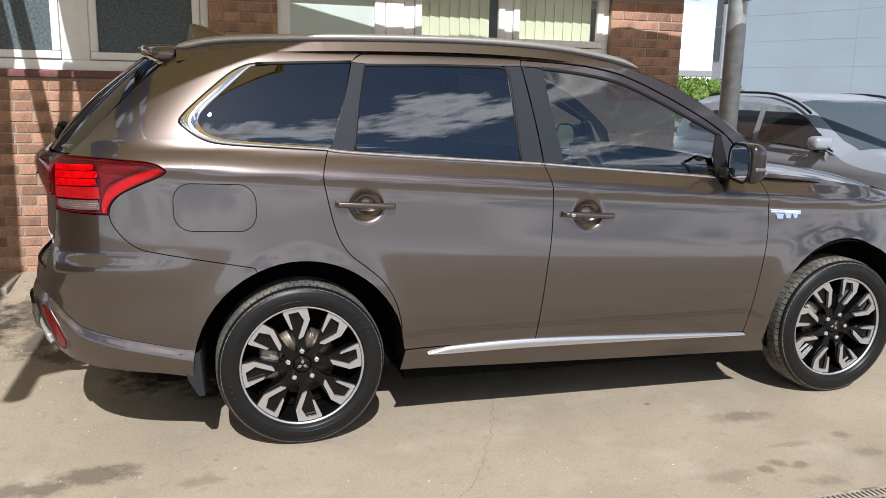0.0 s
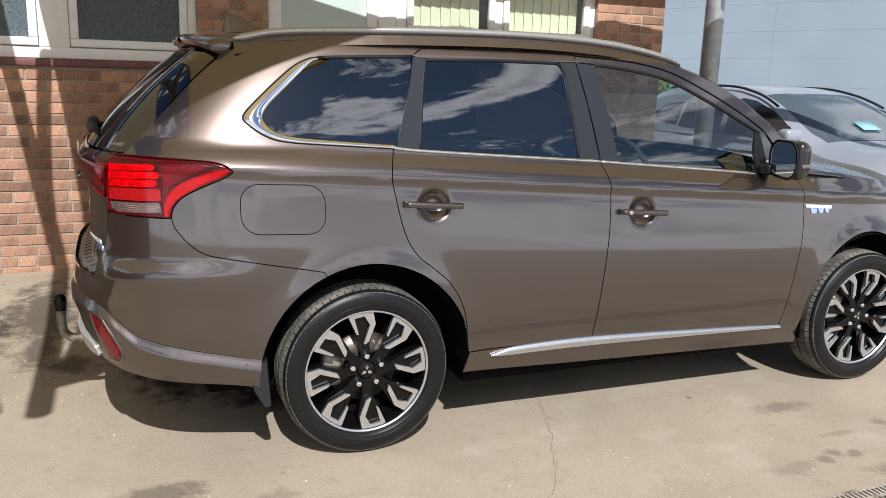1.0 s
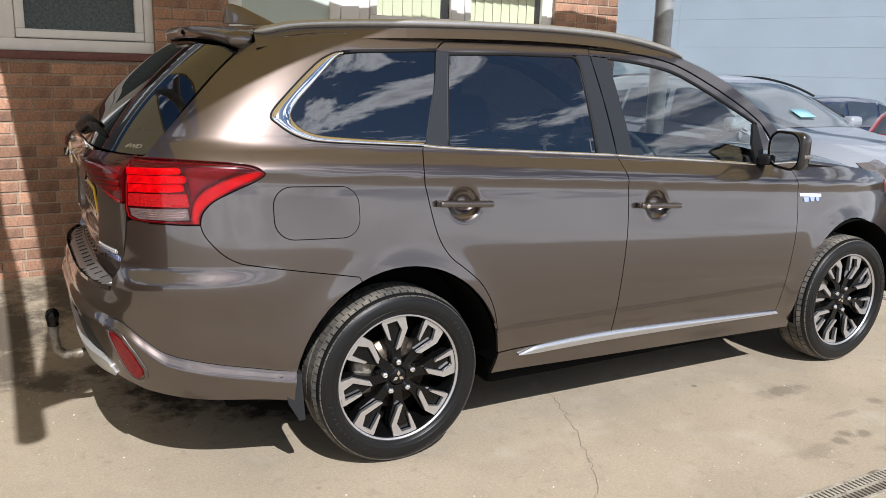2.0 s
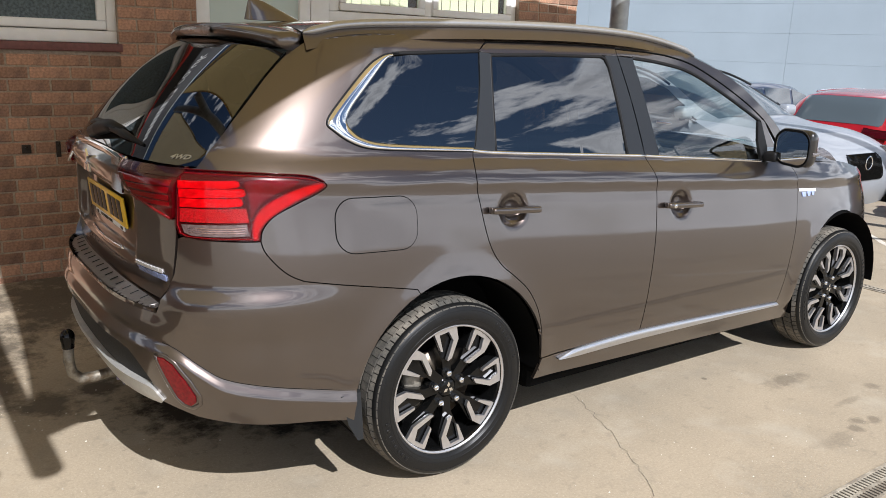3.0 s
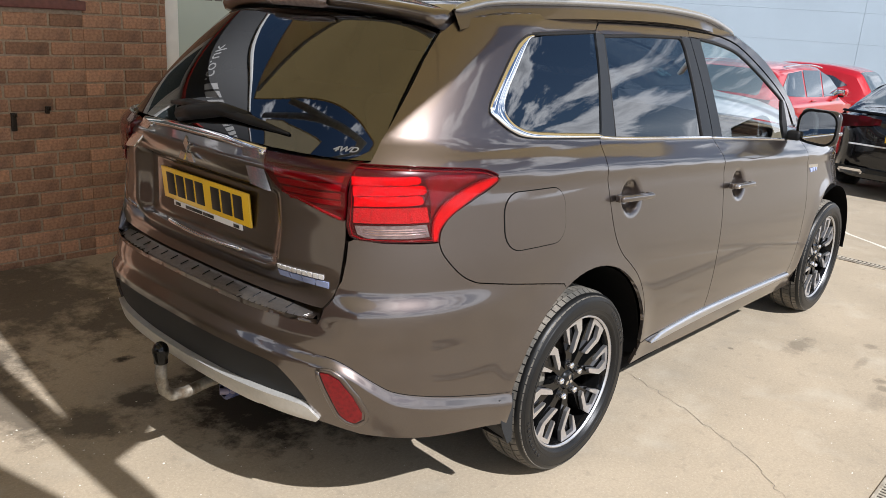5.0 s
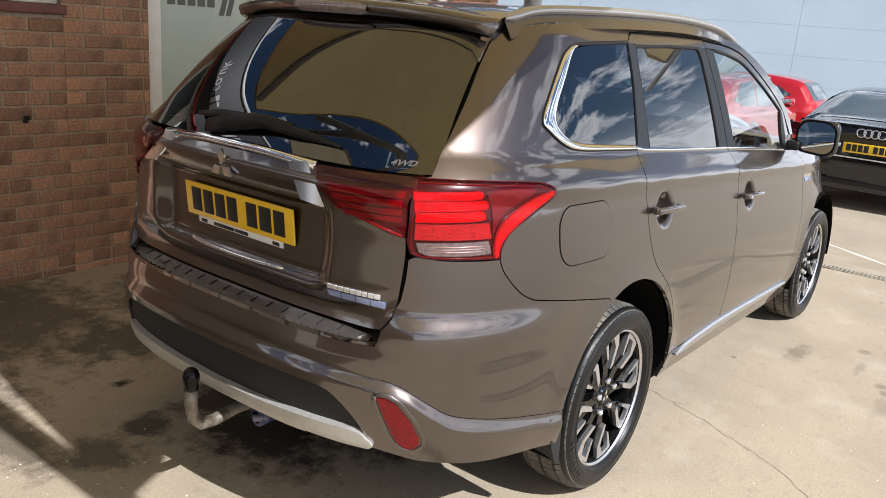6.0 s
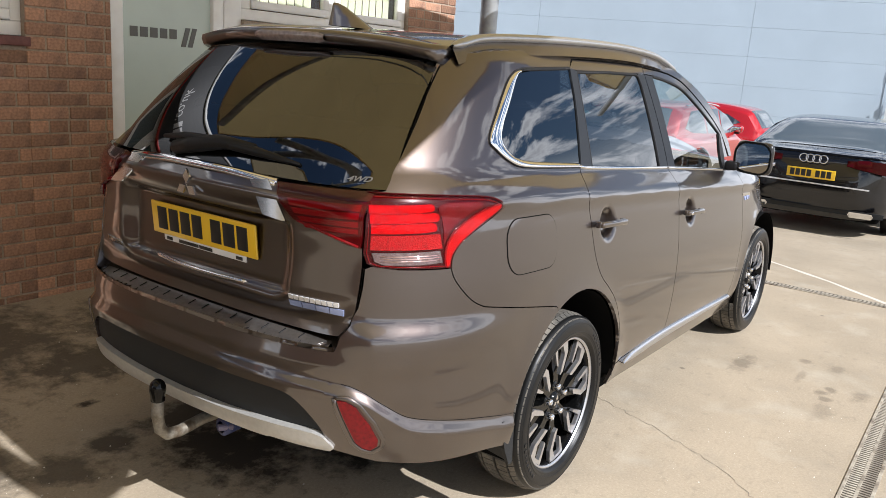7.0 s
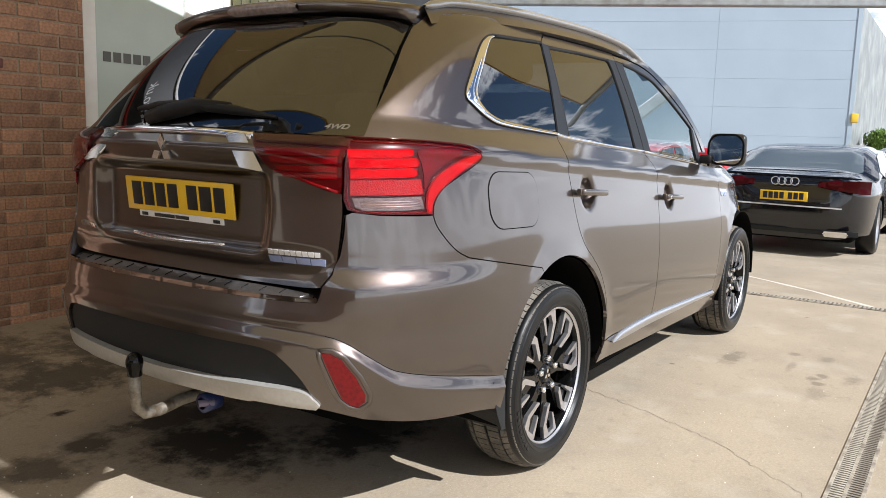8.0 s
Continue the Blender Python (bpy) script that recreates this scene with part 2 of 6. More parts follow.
def densify(poly, step):
    out = []
    n = len(poly)
    for i in range(n):
        a, b = np.array(poly[i], float), np.array(poly[(i + 1) % n], float)
        k = max(1, int(np.ceil(np.linalg.norm(b - a) / step)))
        for j in range(k):
            q = a + (b - a) * j / k
            if not out or np.linalg.norm(np.array(out[-1]) - q) > 1e-4:
                out.append(tuple(q))
    if np.linalg.norm(np.array(out[0]) - np.array(out[-1])) < 1e-4:
        out.pop()
    return out


def shrink(poly, d):
    """Moves a plane outline inwards by d."""
    P = np.array(poly)
    area = np.sum(P[:, 0] * np.roll(P[:, 1], -1) - np.roll(P[:, 0], -1) * P[:, 1])
    e = np.roll(P, -1, 0) - P
    e /= np.maximum(np.linalg.norm(e, axis=1, keepdims=True), 1e-9)
    nrm = np.stack([-e[:, 1], e[:, 0]], 1) * (1 if area > 0 else -1)
    v = nrm + np.roll(nrm, 1, 0)
    v /= np.maximum(np.linalg.norm(v, axis=1, keepdims=True), 0.3)
    return [tuple(q) for q in P + v * d]


def inside(poly, pts):
    P, Q = np.array(poly), np.array(pts)
    hit = np.zeros(len(Q), bool)
    x0, y0 = P[-1]
    for x1, y1 in P:
        c = ((y0 > Q[:, 1]) != (y1 > Q[:, 1])) & (Q[:, 0] < (x1 - x0) * (Q[:, 1] - y0) / (y1 - y0 + 1e-12) + x0)
        hit ^= c
        x0, y0 = x1, y1
    return hit


from mathutils.geometry import delaunay_2d_cdt


def panel(name, poly, surf, parent, material, step=0.03, off=0.0, thick=0.014, gap=0.0, label="", extra=()):
    """A curved panel: a plane outline, filled with triangles and lifted onto surf(u, v), which gives a place; its edges are turned in."""
    poly = densify(poly, step)
    if gap:
        poly = shrink(poly, gap)
    P = np.array(poly)
    lo, hi = P.min(0), P.max(0)
    gx, gy = np.meshgrid(np.arange(lo[0] + step / 2, hi[0], step), np.arange(lo[1] + step / 2, hi[1], step))
    G = np.stack([gx.ravel(), gy.ravel()], 1)
    if len(G):
        G = G[inside(poly, G)]
    if len(G):
        keep = np.ones(len(G), bool)
        for q in P:
            keep &= ((G - q) ** 2).sum(1) > (0.45 * step) ** 2
        G = G[keep]
    if len(extra):
        X = np.array(extra)
        X = X[inside(shrink(poly, .004), X)]
        for q in X:
            G = G[((G - q) ** 2).sum(1) > (0.5 * step) ** 2] if len(G) else G
        G = np.concatenate([G, X])
    pts = [Vector(q) for q in poly] + [Vector(q) for q in G]
    n = len(poly)
    v2, _, f2, *_ = delaunay_2d_cdt(pts, [], [list(range(n))], 1, 1e-6)
    h = 0.004

    def at(u, v):
        return Vector(surf(u, v))

    verts, normals = [], []
    for q in v2:
        p = at(*q)
        nn = (at(q[0] + h, q[1]) - at(q[0] - h, q[1])).cross(at(q[0], q[1] + h) - at(q[0], q[1] - h)).normalized()
        if nn.dot(p - Vector((0.7, 0, 0.75))) < 0:
            nn = -nn
        verts.append(p + nn * off)
        normals.append(nn)
    faces = []
    for f in f2:
        a, b, c = f[:3]
        g = (verts[b] - verts[a]).cross(verts[c] - verts[a])
        faces.append(list(f) if g.dot(normals[a] + normals[b] + normals[c]) > 0 else list(f)[::-1])
    # turned-in edge
    count = {}
    for f in faces:
        for a, b in zip(f, f[1:] + f[:1]):
            count[(a, b)] = 1
    rim = [(a, b) for a, b in count if (b, a) not in count]
    low = {}
    for a, b in rim:
        for k in (a, b):
            if k not in low:
                low[k] = (len(verts), len(verts) + 1)
                side = Vector((0, 0, 0))
                verts.append(verts[k].copy())
                verts.append(verts[k] - normals[k] * thick)
                normals += [side, side]
    for a, b in rim:
        e = (verts[b] - verts[a]).normalized()
        out = e.cross(normals[a])
        for k in (a, b):
            normals[low[k][0]] = normals[low[k][0]] + out
            normals[low[k][1]] = normals[low[k][1]] + out
        faces.append([b, a, low[a][0], low[b][0]])
        faces.append([low[b][0], low[a][0], low[a][1], low[b][1]])
    me = mesh_of(name, verts, faces, material, True, [x.normalized() if x.length > 0 else Vector((0, 0, 1)) for x in normals])
    return part(name, me, material, parent, label)


def ribbon(path, width, surf, off=0.0):
    """The outline of a strip of that width along a plane path."""
    P = [np.array(p, float) for p in path]
    L, R = [], []
    for i, p in enumerate(P):
        d = P[min(i + 1, len(P) - 1)] - P[max(i - 1, 0)]
        d /= np.linalg.norm(d)
        nrm = np.array([-d[1], d[0]])
        w = width[i] if isinstance(width, (list, tuple)) else width
        L.append(tuple(p + nrm * w / 2))
        R.append(tuple(p - nrm * w / 2))
    return L + R[::-1]


def bead(name, path, width, surf, parent, material, off=0.0, height=.004, label=""):
    """A raised moulding along a plane path on surf, with a softly domed section; width is one number or one a point."""
    pts = [np.array(q, float) for q in path]
    vv, ff = [], []
    shape = ((-.5, -.006), (-.5, .35 * height), (-.32, .8 * height), (0, height), (.32, .8 * height), (.5, .35 * height), (.5, -.006))
    h = .004
    for i, q in enumerate(pts):
        p = Vector(surf(*q))
        du = Vector(surf(q[0] + h, q[1])) - Vector(surf(q[0] - h, q[1]))
        dv = Vector(surf(q[0], q[1] + h)) - Vector(surf(q[0], q[1] - h))
        n = du.cross(dv).normalized()
        if n.dot(p - Vector((.7, 0, .75))) < 0:
            n = -n
        t = (Vector(surf(*pts[min(i + 1, len(pts) - 1)])) - Vector(surf(*pts[max(i - 1, 0)]))).normalized()
        side = n.cross(t).normalized()
        w = width[i] if isinstance(width, (list, tuple)) else width
        vv += [p + side * (a * w) + n * (b + off) for a, b in shape]
    k = len(shape)
    for i in range(len(pts) - 1):
        ff += [(i * k + j, i * k + j + 1, (i + 1) * k + j + 1, (i + 1) * k + j) for j in range(k - 1)]
    ff += [tuple(range(k)), tuple(range(len(vv) - k, len(vv)))[::-1]]
    me = mesh_of(name, vv, ff, material)
    bm = bmesh.new()
    bm.from_mesh(me)
    bmesh.ops.recalc_face_normals(bm, faces=bm.faces)
    bm.to_mesh(me)
    bm.free()
    return part(name, me, material, parent, label)


def pchip(xs, ys):
    """A smooth curve through points that never overshoots."""
    xs, ys = np.array(xs, float), np.array(ys, float)
    h = np.diff(xs)
    d = np.diff(ys) / h
    m = np.zeros_like(ys)
    m[0], m[-1] = d[0], d[-1]
    for i in range(1, len(xs) - 1):
        m[i] = 0 if d[i - 1] * d[i] <= 0 else 2 * d[i - 1] * d[i] / (d[i - 1] + d[i])

    def f(x):
        x = min(max(x, xs[0]), xs[-1])
        i = min(max(int(np.searchsorted(xs, x)) - 1, 0), len(xs) - 2)
        t = (x - xs[i]) / h[i]
        return float((2 * t ** 3 - 3 * t ** 2 + 1) * ys[i] + (t ** 3 - 2 * t ** 2 + t) * h[i] * m[i] + (3 * t ** 2 - 2 * t ** 3) * ys[i + 1] + (t ** 3 - t ** 2) * h[i] * m[i + 1])
    return f


def step_up(a, b, x):
    t = min(max((x - a) / (b - a), 0.0), 1.0)
    return t * t * (3 - 2 * t)

# ---- the brown car: its skin ----
# x runs forward from the rear axle, z up from the ground; half width by height, rear end by height
HALF_RAW = pchip([.15, .22, .30, .40, .55, .70, .85, .95, 1.05, 1.10, 1.112, 1.127, 1.15, 1.19, 1.22, 1.27, 1.35, 1.45, 1.56, 1.61, 1.645, 1.67],
             [.80, .838, .864, .886, .896, .893, .882, .868, .853, .8455, .846, .8475, .838, .809, .785, .767, .737, .696, .646, .622, .594, .540])
HALF_Z = np.arange(.14, 1.70, .002)
HALF_W = np.array([HALF_RAW(z) for z in HALF_Z])
HALF_S = []
for z in HALF_Z:
    # the lower flank is one soft curve; the shoulder keeps its crease
    spread = .032 - .027 * min(max((z - .88) / .16, 0.0), 1.0)
    g = np.exp(-.5 * ((HALF_Z - z) / spread) ** 2)
    HALF_S.append(float((g * HALF_W).sum() / g.sum()))


def HALF(z):
    return float(np.interp(z, HALF_Z, HALF_S))


REAR_LOW = pchip([.28, .36, .45, .60, .68, .74, .85, 1.0, 1.1, 1.16, 1.2, 1.23], [.975, 1.015, 1.042, 1.075, 1.08, 1.068, 1.045, 1.04, 1.042, 1.035, 1.005, .985])


def REAR(z):
    """The rear end by height: the bumper and tailgate, then the evenly bowed rear window."""
    if z < 1.23:
        return REAR_LOW(z)
    d = min(z, 1.62) - 1.23
    return .985 - .72 * d - .88 * d * d


NOSE = pchip([.2, .35, .55, .75, .95, 1.1], [.84, .90, .935, .93, .86, .70])
EDGE = pchip([-1.10, -1.022, -.978, -.953, -.906, -.839, -.752, -.56, -.47, -.30], [.672, .655, .643, .628, .586, .538, .514, .476, .458, .440])
POW = 3.6


def slope(z):
    return 0.06 * step_up(.55, .95, z) * (1 - min(max((z - 1.15) / .45, 0.0), 1.0))


def ledge(e, z):
    return .018 * min(max((e - z) / .038, 0.0), 1.0)


def ridge(x, z):
    """A soft crease along the bumper's shoulder."""
    k = .014 * step_up(.35, .75, -x) * (1 - step_up(.93, 1.0, -x))
    return k * ((1 - step_up(.775, .845, z)) if z > .775 else step_up(.64, .775, z))


def half(x, z):
    """Half the car's width at a place along it and a height."""
    w = HALF(z + slope(z) * x)
    if x < 0:
        d = ledge(EDGE(x), z) * step_up(.0, .1, -x - .28) + ridge(x, z)
        q = min(-x / (REAR(z) + d), .9999)
        w = (w + d) * (1 - q ** POW) ** (1 / POW)
    if x > 1.9:
        q = min((x - 1.9) / (.77 + NOSE(z)), .9999)
        w *= (1 - q ** 3.0) ** (1 / 3.0)
    for ax in (0.0, 2.67):
        r = math.hypot(x - ax, z - .345)
        w += .012 * math.exp(-((r - .42) / .07) ** 2) * step_up(-.2, .1, z - .345)
    for hx, hz in ((.268, 1.008), (1.262, .948)):
        r = math.hypot((x - hx) / .060, (z - hz) / .054)
        if r < 1.6:
            w -= .030 * math.exp(-r ** 5)
    return w


def tail(y, z):
    """How far the rear end reaches back at a place across it and a height."""
    d = 0.0
    for _ in range(10 if z < .85 else 1):
        q = min(abs(y) / (HALF(z) + d), .9999)
        x = (REAR(z) + d) * (1 - q ** POW) ** (1 / POW)
        if z < .85:
            d = .4 * d + .6 * (ledge(EDGE(-x), z) + ridge(-x, z))
    return x


def hatch(y, z):
    """The tailgate: a little inside the bumper, with a sunk field for the plate."""
    a = abs(y)
    x = tail(y, z) - (.022 + .045 * (1 - step_up(.79, .90, z))) * (1 - min(a / .64, 1) ** 6) * (1 - step_up(1.10, 1.17, z))
    rim = .375 + .03 * math.sqrt(max(0, 1 - ((z - .99) / .14) ** 2))
    sunk = (1 - step_up(rim - .045, rim + .035, a)) * (1 - step_up(1.075, 1.105, z)) * step_up(.845, .885, z)
    return x - .046 * sunk + .004 * step_up(1.08, 1.13, z) * (1 - step_up(1.17, 1.20, z))


ROOF_EDGE = pchip([-.43, -.2, .1, .5, 1.0, 1.4, 1.55, 1.8, 2.11, 2.2], [1.602, 1.628, 1.640, 1.646, 1.642, 1.622, 1.585, 1.495, 1.29, 1.20])
ROOF_MID = pchip([-.45, -.2, .1, .5, 1.0, 1.4, 1.5], [1.655, 1.678, 1.690, 1.698, 1.690, 1.655, 1.635])


def roof_at(x, y):
    e, m = ROOF_EDGE(x), ROOF_MID(x)
    return m - (m - e) * min(abs(y) / half(x, e), 1.0) ** 3.2


def arch(ax, a0, a1, n=18, r=.43):
    return [(ax + r * math.cos(radians(a0 + (a1 - a0) * k / n)), .36 + (r + .005) * math.sin(radians(a0 + (a1 - a0) * k / n))) for k in range(n + 1)]


car = thing("car", "brown metallic five-door SUV with privacy glass parked on concrete", "car")


def loft(name, P, Q, section, n, s, material, label):
    """A moulding between two plane curves on the flank; section: (share of the way across, height over the skin)."""
    def along(C):
        L = np.concatenate([[0], np.cumsum(np.linalg.norm(np.diff(C, axis=0), axis=1))])
        k = np.linspace(0, L[-1], n)
        return np.stack([np.interp(k, L, C[:, 0]), np.interp(k, L, C[:, 1])], 1)

    vv = []
    for a, b in zip(along(P), along(Q)):
        for t, lift in section:
            u, v = a + (b - a) * t
            vv.append((u, -s * (half(u, v) + lift), v))
    m = len(section)
    ff = [(i * m + j, i * m + j + 1, (i + 1) * m + j + 1, (i + 1) * m + j) for i in range(n - 1) for j in range(m - 1)]
    me = mesh_of(name, vv, ff, material)
    bm = bmesh.new()
    bm.from_mesh(me)
    bmesh.ops.recalc_face_normals(bm, faces=bm.faces)
    bm.to_mesh(me)
    bm.free()
    return part(name, me, material, car, label)


def side_parts(s):
    """The panels of one side; s = 1 is the right side, -1 the left."""
    def skin(u, v):
        return (u, -s * half(u, v), v)

    lamp_edge = smooth([(-.900, 1.196), (-.78, 1.194), (-.654, 1.188), (-.567, 1.181), (-.520, 1.167), (-.502, 1.149), (-.535, 1.126), (-.600, 1.098), (-.671, 1.062), (-.707, 1.022), (-.716, .984)], 4)
    seam = smooth([(-.716, .984), (-.703, .945), (-.657, .889), (-.607, .857), (-.538, .840), (-.185, .775)], 4)
    gap_r = smooth([(.425, .395), (.393, .579), (.337, .688), (.264, .757), (.193, .816), (.142, .905), (.104, 1.065), (.096, 1.137), (.121, 1.226)], 4)
    gap_m = smooth([(1.023, .397), (1.061, .698), (1.088, .893), (1.094, 1.062), (1.073, 1.162)], 5)
    gap_f = smooth([(2.112, .358), (2.168, .655), (2.206, .845), (2.212, .996), (2.190, 1.084)], 5)
    q_out = smooth([(.121, 1.226), (-.09, 1.238), (-.294, 1.252), (-.374, 1.274), (-.430, 1.312), (-.449, 1.345), (-.378, 1.419), (-.267, 1.515), (-.205, 1.552), (-.15, 1.566), (.0, 1.574), (.243, 1.585)], 4)
    q_in = smooth([(.135, 1.240), (-.22, 1.266), (-.321, 1.284), (-.364, 1.312), (-.378, 1.346), (-.349, 1.388), (-.293, 1.441), (-.182, 1.541), (-.150, 1.556)], 4)
    roof_rear = [(x, ROOF_EDGE(x)) for x in np.linspace(.285, -.43, 14)]

    quarter = roof_rear + smooth([(-.44, 1.60), (-.524, 1.552), (-.70, 1.375), (-.80, 1.268), (-.862, 1.206)], 4) + lamp_edge + seam[1:] + arch(0, 114, 8)[0:] + gap_r + q_out[1:] + [(.259, 1.600), (.276, 1.6135), (.2855, 1.6170)]
    panel("rear_quarter_panel", quarter, skin, car, PAINT, .024, gap=.0018)
    panel("rear_bumper_corner", seam + arch(0, 114, 184, 10) + smooth([(-.45, .345), (-.573, .362), (-.77, .376), (-.905, .398)], 4)
          + [(-tail(.594, z), z) for z in np.linspace(.43, .735, 30)] + [(-tail(.600, .755), .755), (-tail(.604, .785), .785), (-tail(.624, .82), .82), (-tail(.635, .87), .87), (-tail(.639, .93), .93), (-tail(.639, .985), .985)] + [(-.915, .994), (-.86, .9862), (-.76, .9835)],
          skin, car, PAINT, .022, gap=.0018, extra=[(x, EDGE(x) + d) for x in np.concatenate([np.arange(-1.01, -.85, .006), np.arange(-.85, -.29, .014)]) for d in (-.048, -.040, -.036, -.024, -.012, -.002, .002, .012)] + [(x, z) for x in np.arange(-1.04, -.30, .016) for z in (.745, .760, .768, .775, .782, .790, .798, .806, .814, .824, .836, .846)])
    dish = [[(hx + .060 * r * math.cos(k * math.pi / 14), hz + .054 * r * math.sin(k * math.pi / 14)) for r in (.0, .3, .55, .7, .82, .92, 1.02, 1.14, 1.3, 1.5) for k in range(28 if r else 1)] for hx, hz in ((.268, 1.008), (1.262, .948))]
    rear_door = panel("rear_door", gap_r + [(.231, 1.214), (.593, 1.190), (1.0, 1.166)] + gap_m[::-1], skin, car, PAINT, .018, gap=.0022, extra=dish[0])
    front_door = panel("front_door", gap_m + [(1.264, 1.147), (1.707, 1.113), (1.945, 1.097)] + gap_f[::-1], skin, car, PAINT, .018, gap=.0022, extra=dish[1])
    panel("front_wing", gap_f + [(2.25, 1.115), (2.5, 1.09), (2.9, 1.035), (3.15, .985), (3.24, .93), (3.20, .82), (3.28, .74), (3.34, .60), (3.28, .40)] + arch(2.67, 2, 178, 30) + [(2.235, .30), (2.16, .31)], skin, car, PAINT, .026, gap=.0018)
    panel("headlamp", smooth([(3.16, .985), (3.25, .935), (3.21, .82), (3.30, .75), (3.42, .76), (3.40, .90), (3.30, .97)], 4, True), skin, car, CLEAR_LENS, .025, gap=.002, label="clear headlamp wrapping round the wing")
    panel("front_bumper", [(3.29, .735), (3.35, .60), (3.29, .40), (3.24, .30), (3.40, .26), (3.52, .40), (3.55, .60), (3.43, .74)], skin, car, PAINT, .03, gap=.002)
    panel("sill", smooth([(.428, .393), (1.022, .390), (2.112, .350)], 6) + [(2.24, .325), (2.262, .240), (.909, .280), (.41, .298)], skin, car, PAINT, .03, gap=.0015)
    top_c = np.array(smooth([(.529, .370), (.575, .384), (.66, .397), (1.022, .404), (1.6, .3825), (2.105, .358)], 8))
    low_c = np.array(smooth([(.527, .366), (.62, .362), (.75, .3635), (1.028, .364), (1.6, .354), (2.119, .342)], 8))
    loft("sill_trim", top_c, low_c, ((0, -.004), (0, .003), (.10, .008), (.40, .0135), (.62, .0150), (.95, .0150), (1, .016), (1, -.004)), 60, s, SILL_METAL, "bright sill trim strip")
    # upper frames, pillars, glass
    shut = smooth([(.262, 1.598), (.28, 1.611), (.32, 1.617), (.6, 1.6195), (.85, 1.6185), (1.004, 1.615)], 5)
    panel("rear_door_frame", [(.243, 1.586), (.30, 1.579), (.90, 1.586), (1.0, 1.586)] + shut[::-1], skin, rear_door, PAINT, .025)
    top = smooth([(1.101, 1.580), (1.296, 1.561), (1.488, 1.524), (1.688, 1.440), (1.884, 1.345), (1.994, 1.290)], 6)
    top_out = [(1.006, 1.613), (1.2, 1.604)] + smooth([(1.32, 1.594), (1.50, 1.558), (1.70, 1.475), (1.90, 1.372), (2.03, 1.288)], 6)
    panel("front_door_frame", top_out + [(2.10, 1.16), (2.02, 1.16)] + top[::-1] + [(1.0, 1.586)], skin, front_door, PAINT, .025, gap=.003)
    cant = [(x, z + .004) for x, z in shut if x > .285] + [(1.2, 1.607)] + smooth([(1.32, 1.597), (1.50, 1.561), (1.70, 1.478), (1.90, 1.375), (2.03, 1.291), (2.13, 1.165)], 6)
    panel("cant_rail", cant + [(2.19, 1.16)] + [(x, ROOF_EDGE(x)) for x in np.linspace(2.16, .288, 34)], skin, car, PAINT, .025, gap=.001)
    bead("door_shut_line", [(x, z + .002) for x, z in shut if x > .27], .006, skin, car, INNER, .0012, .0012)
    panel("quarter_glass", q_in + [(-.02, 1.570), (.238, 1.579), (.209, 1.452), (.150, 1.275)], skin, car, PRIVACY, .035, off=-.004, thick=.004)
    fine_o, fine_i = np.array(smooth(q_out[:37], 5)), np.array(smooth([(.121, 1.2345)] + q_in, 5))

    loft("quarter_trim", fine_o, fine_i, ((0, -.008), (0, .001), (.12, .0055), (.35, .0075), (.62, .0065), (.86, .003), (1, -.001), (1, -.008)), 70, s, CHROME, "bright trim round the quarter glass")
    bead("quarter_seal", q_out[36:], .012, skin, car, BLACK_TRIM, -.001, .003)
    bead("door_shut_line", [(x, z + .002) for x, z in top_out[:-1]], .006, skin, car, INNER, .0012, .0012)
    bead("quarter_seal", q_out[:38], .005, skin, car, BLACK_TRIM, .0, .006)
    panel("rear_pillar_trim", smooth([(.137, 1.242), (.176, 1.36), (.211, 1.46), (.243, 1.583)], 4) + smooth([(.298, 1.577), (.270, 1.46), (.252, 1.362), (.233, 1.222)], 4) + [(.128, 1.229)], skin, rear_door, PILLAR, .03, off=.001, gap=.001)
    panel("door_pillar_trim", smooth([(.966, 1.178), (.957, 1.35), (.944, 1.537), (.920, 1.584)], 4) + [(1.003, 1.584)] + smooth([(1.003, 1.584), (1.035, 1.40), (1.069, 1.170)], 4), skin, rear_door, PILLAR, .03, off=.001, gap=.0012)
    panel("door_pillar_trim", smooth([(1.075, 1.168), (1.040, 1.40), (1.007, 1.584)], 4) + [(1.101, 1.578), (1.135, 1.37), (1.171, 1.160)], skin, front_door, PILLAR, .03, off=.001, gap=.0012)
    rear_win = smooth([(.231, 1.222), (.252, 1.362), (.270, 1.46), (.293, 1.56)], 4) + [(.30, 1.573), (.60, 1.581), (.905, 1.581), (.928, 1.572)] + smooth([(.944, 1.537), (.957, 1.35), (.966, 1.178)], 4) + [(.6, 1.199)]
    panel("rear_door_glass", rear_win, skin, rear_door, PRIVACY, .04, off=-.005, thick=.004)
    panel("front_door_glass", [(1.171, 1.158), (1.135, 1.37), (1.101, 1.578)] + top[1:] + [(1.97, 1.19), (1.94, 1.104), (1.6, 1.126)], skin, front_door, CLEAR, .04, off=-.005, thick=.004)
    bead("window_seal", rear_win[:26], .012, skin, rear_door, BLACK_TRIM, -.002, .004)
    bead("window_seal", top[:-1], .014, skin, front_door, BLACK_TRIM, -.002, .004)
    panel("window_sail", [(1.955, 1.098), (1.945, 1.20), (1.968, 1.292), (1.994, 1.285), (2.02, 1.16), (2.0, 1.095)], skin, front_door, BLACK_TRIM, .03, off=.003)
    bead("belt_trim", smooth([(.121, 1.229), (.231, 1.217), (.593, 1.194), (1.072, 1.166)], 8), .014, skin, rear_door, CHROME, 0, .009, "bright belt strip")
    bead("belt_trim", smooth([(1.077, 1.165), (1.264, 1.150), (1.707, 1.117), (1.94, 1.099)], 8), .013, skin, front_door, CHROME, 0, .009, "bright belt strip")
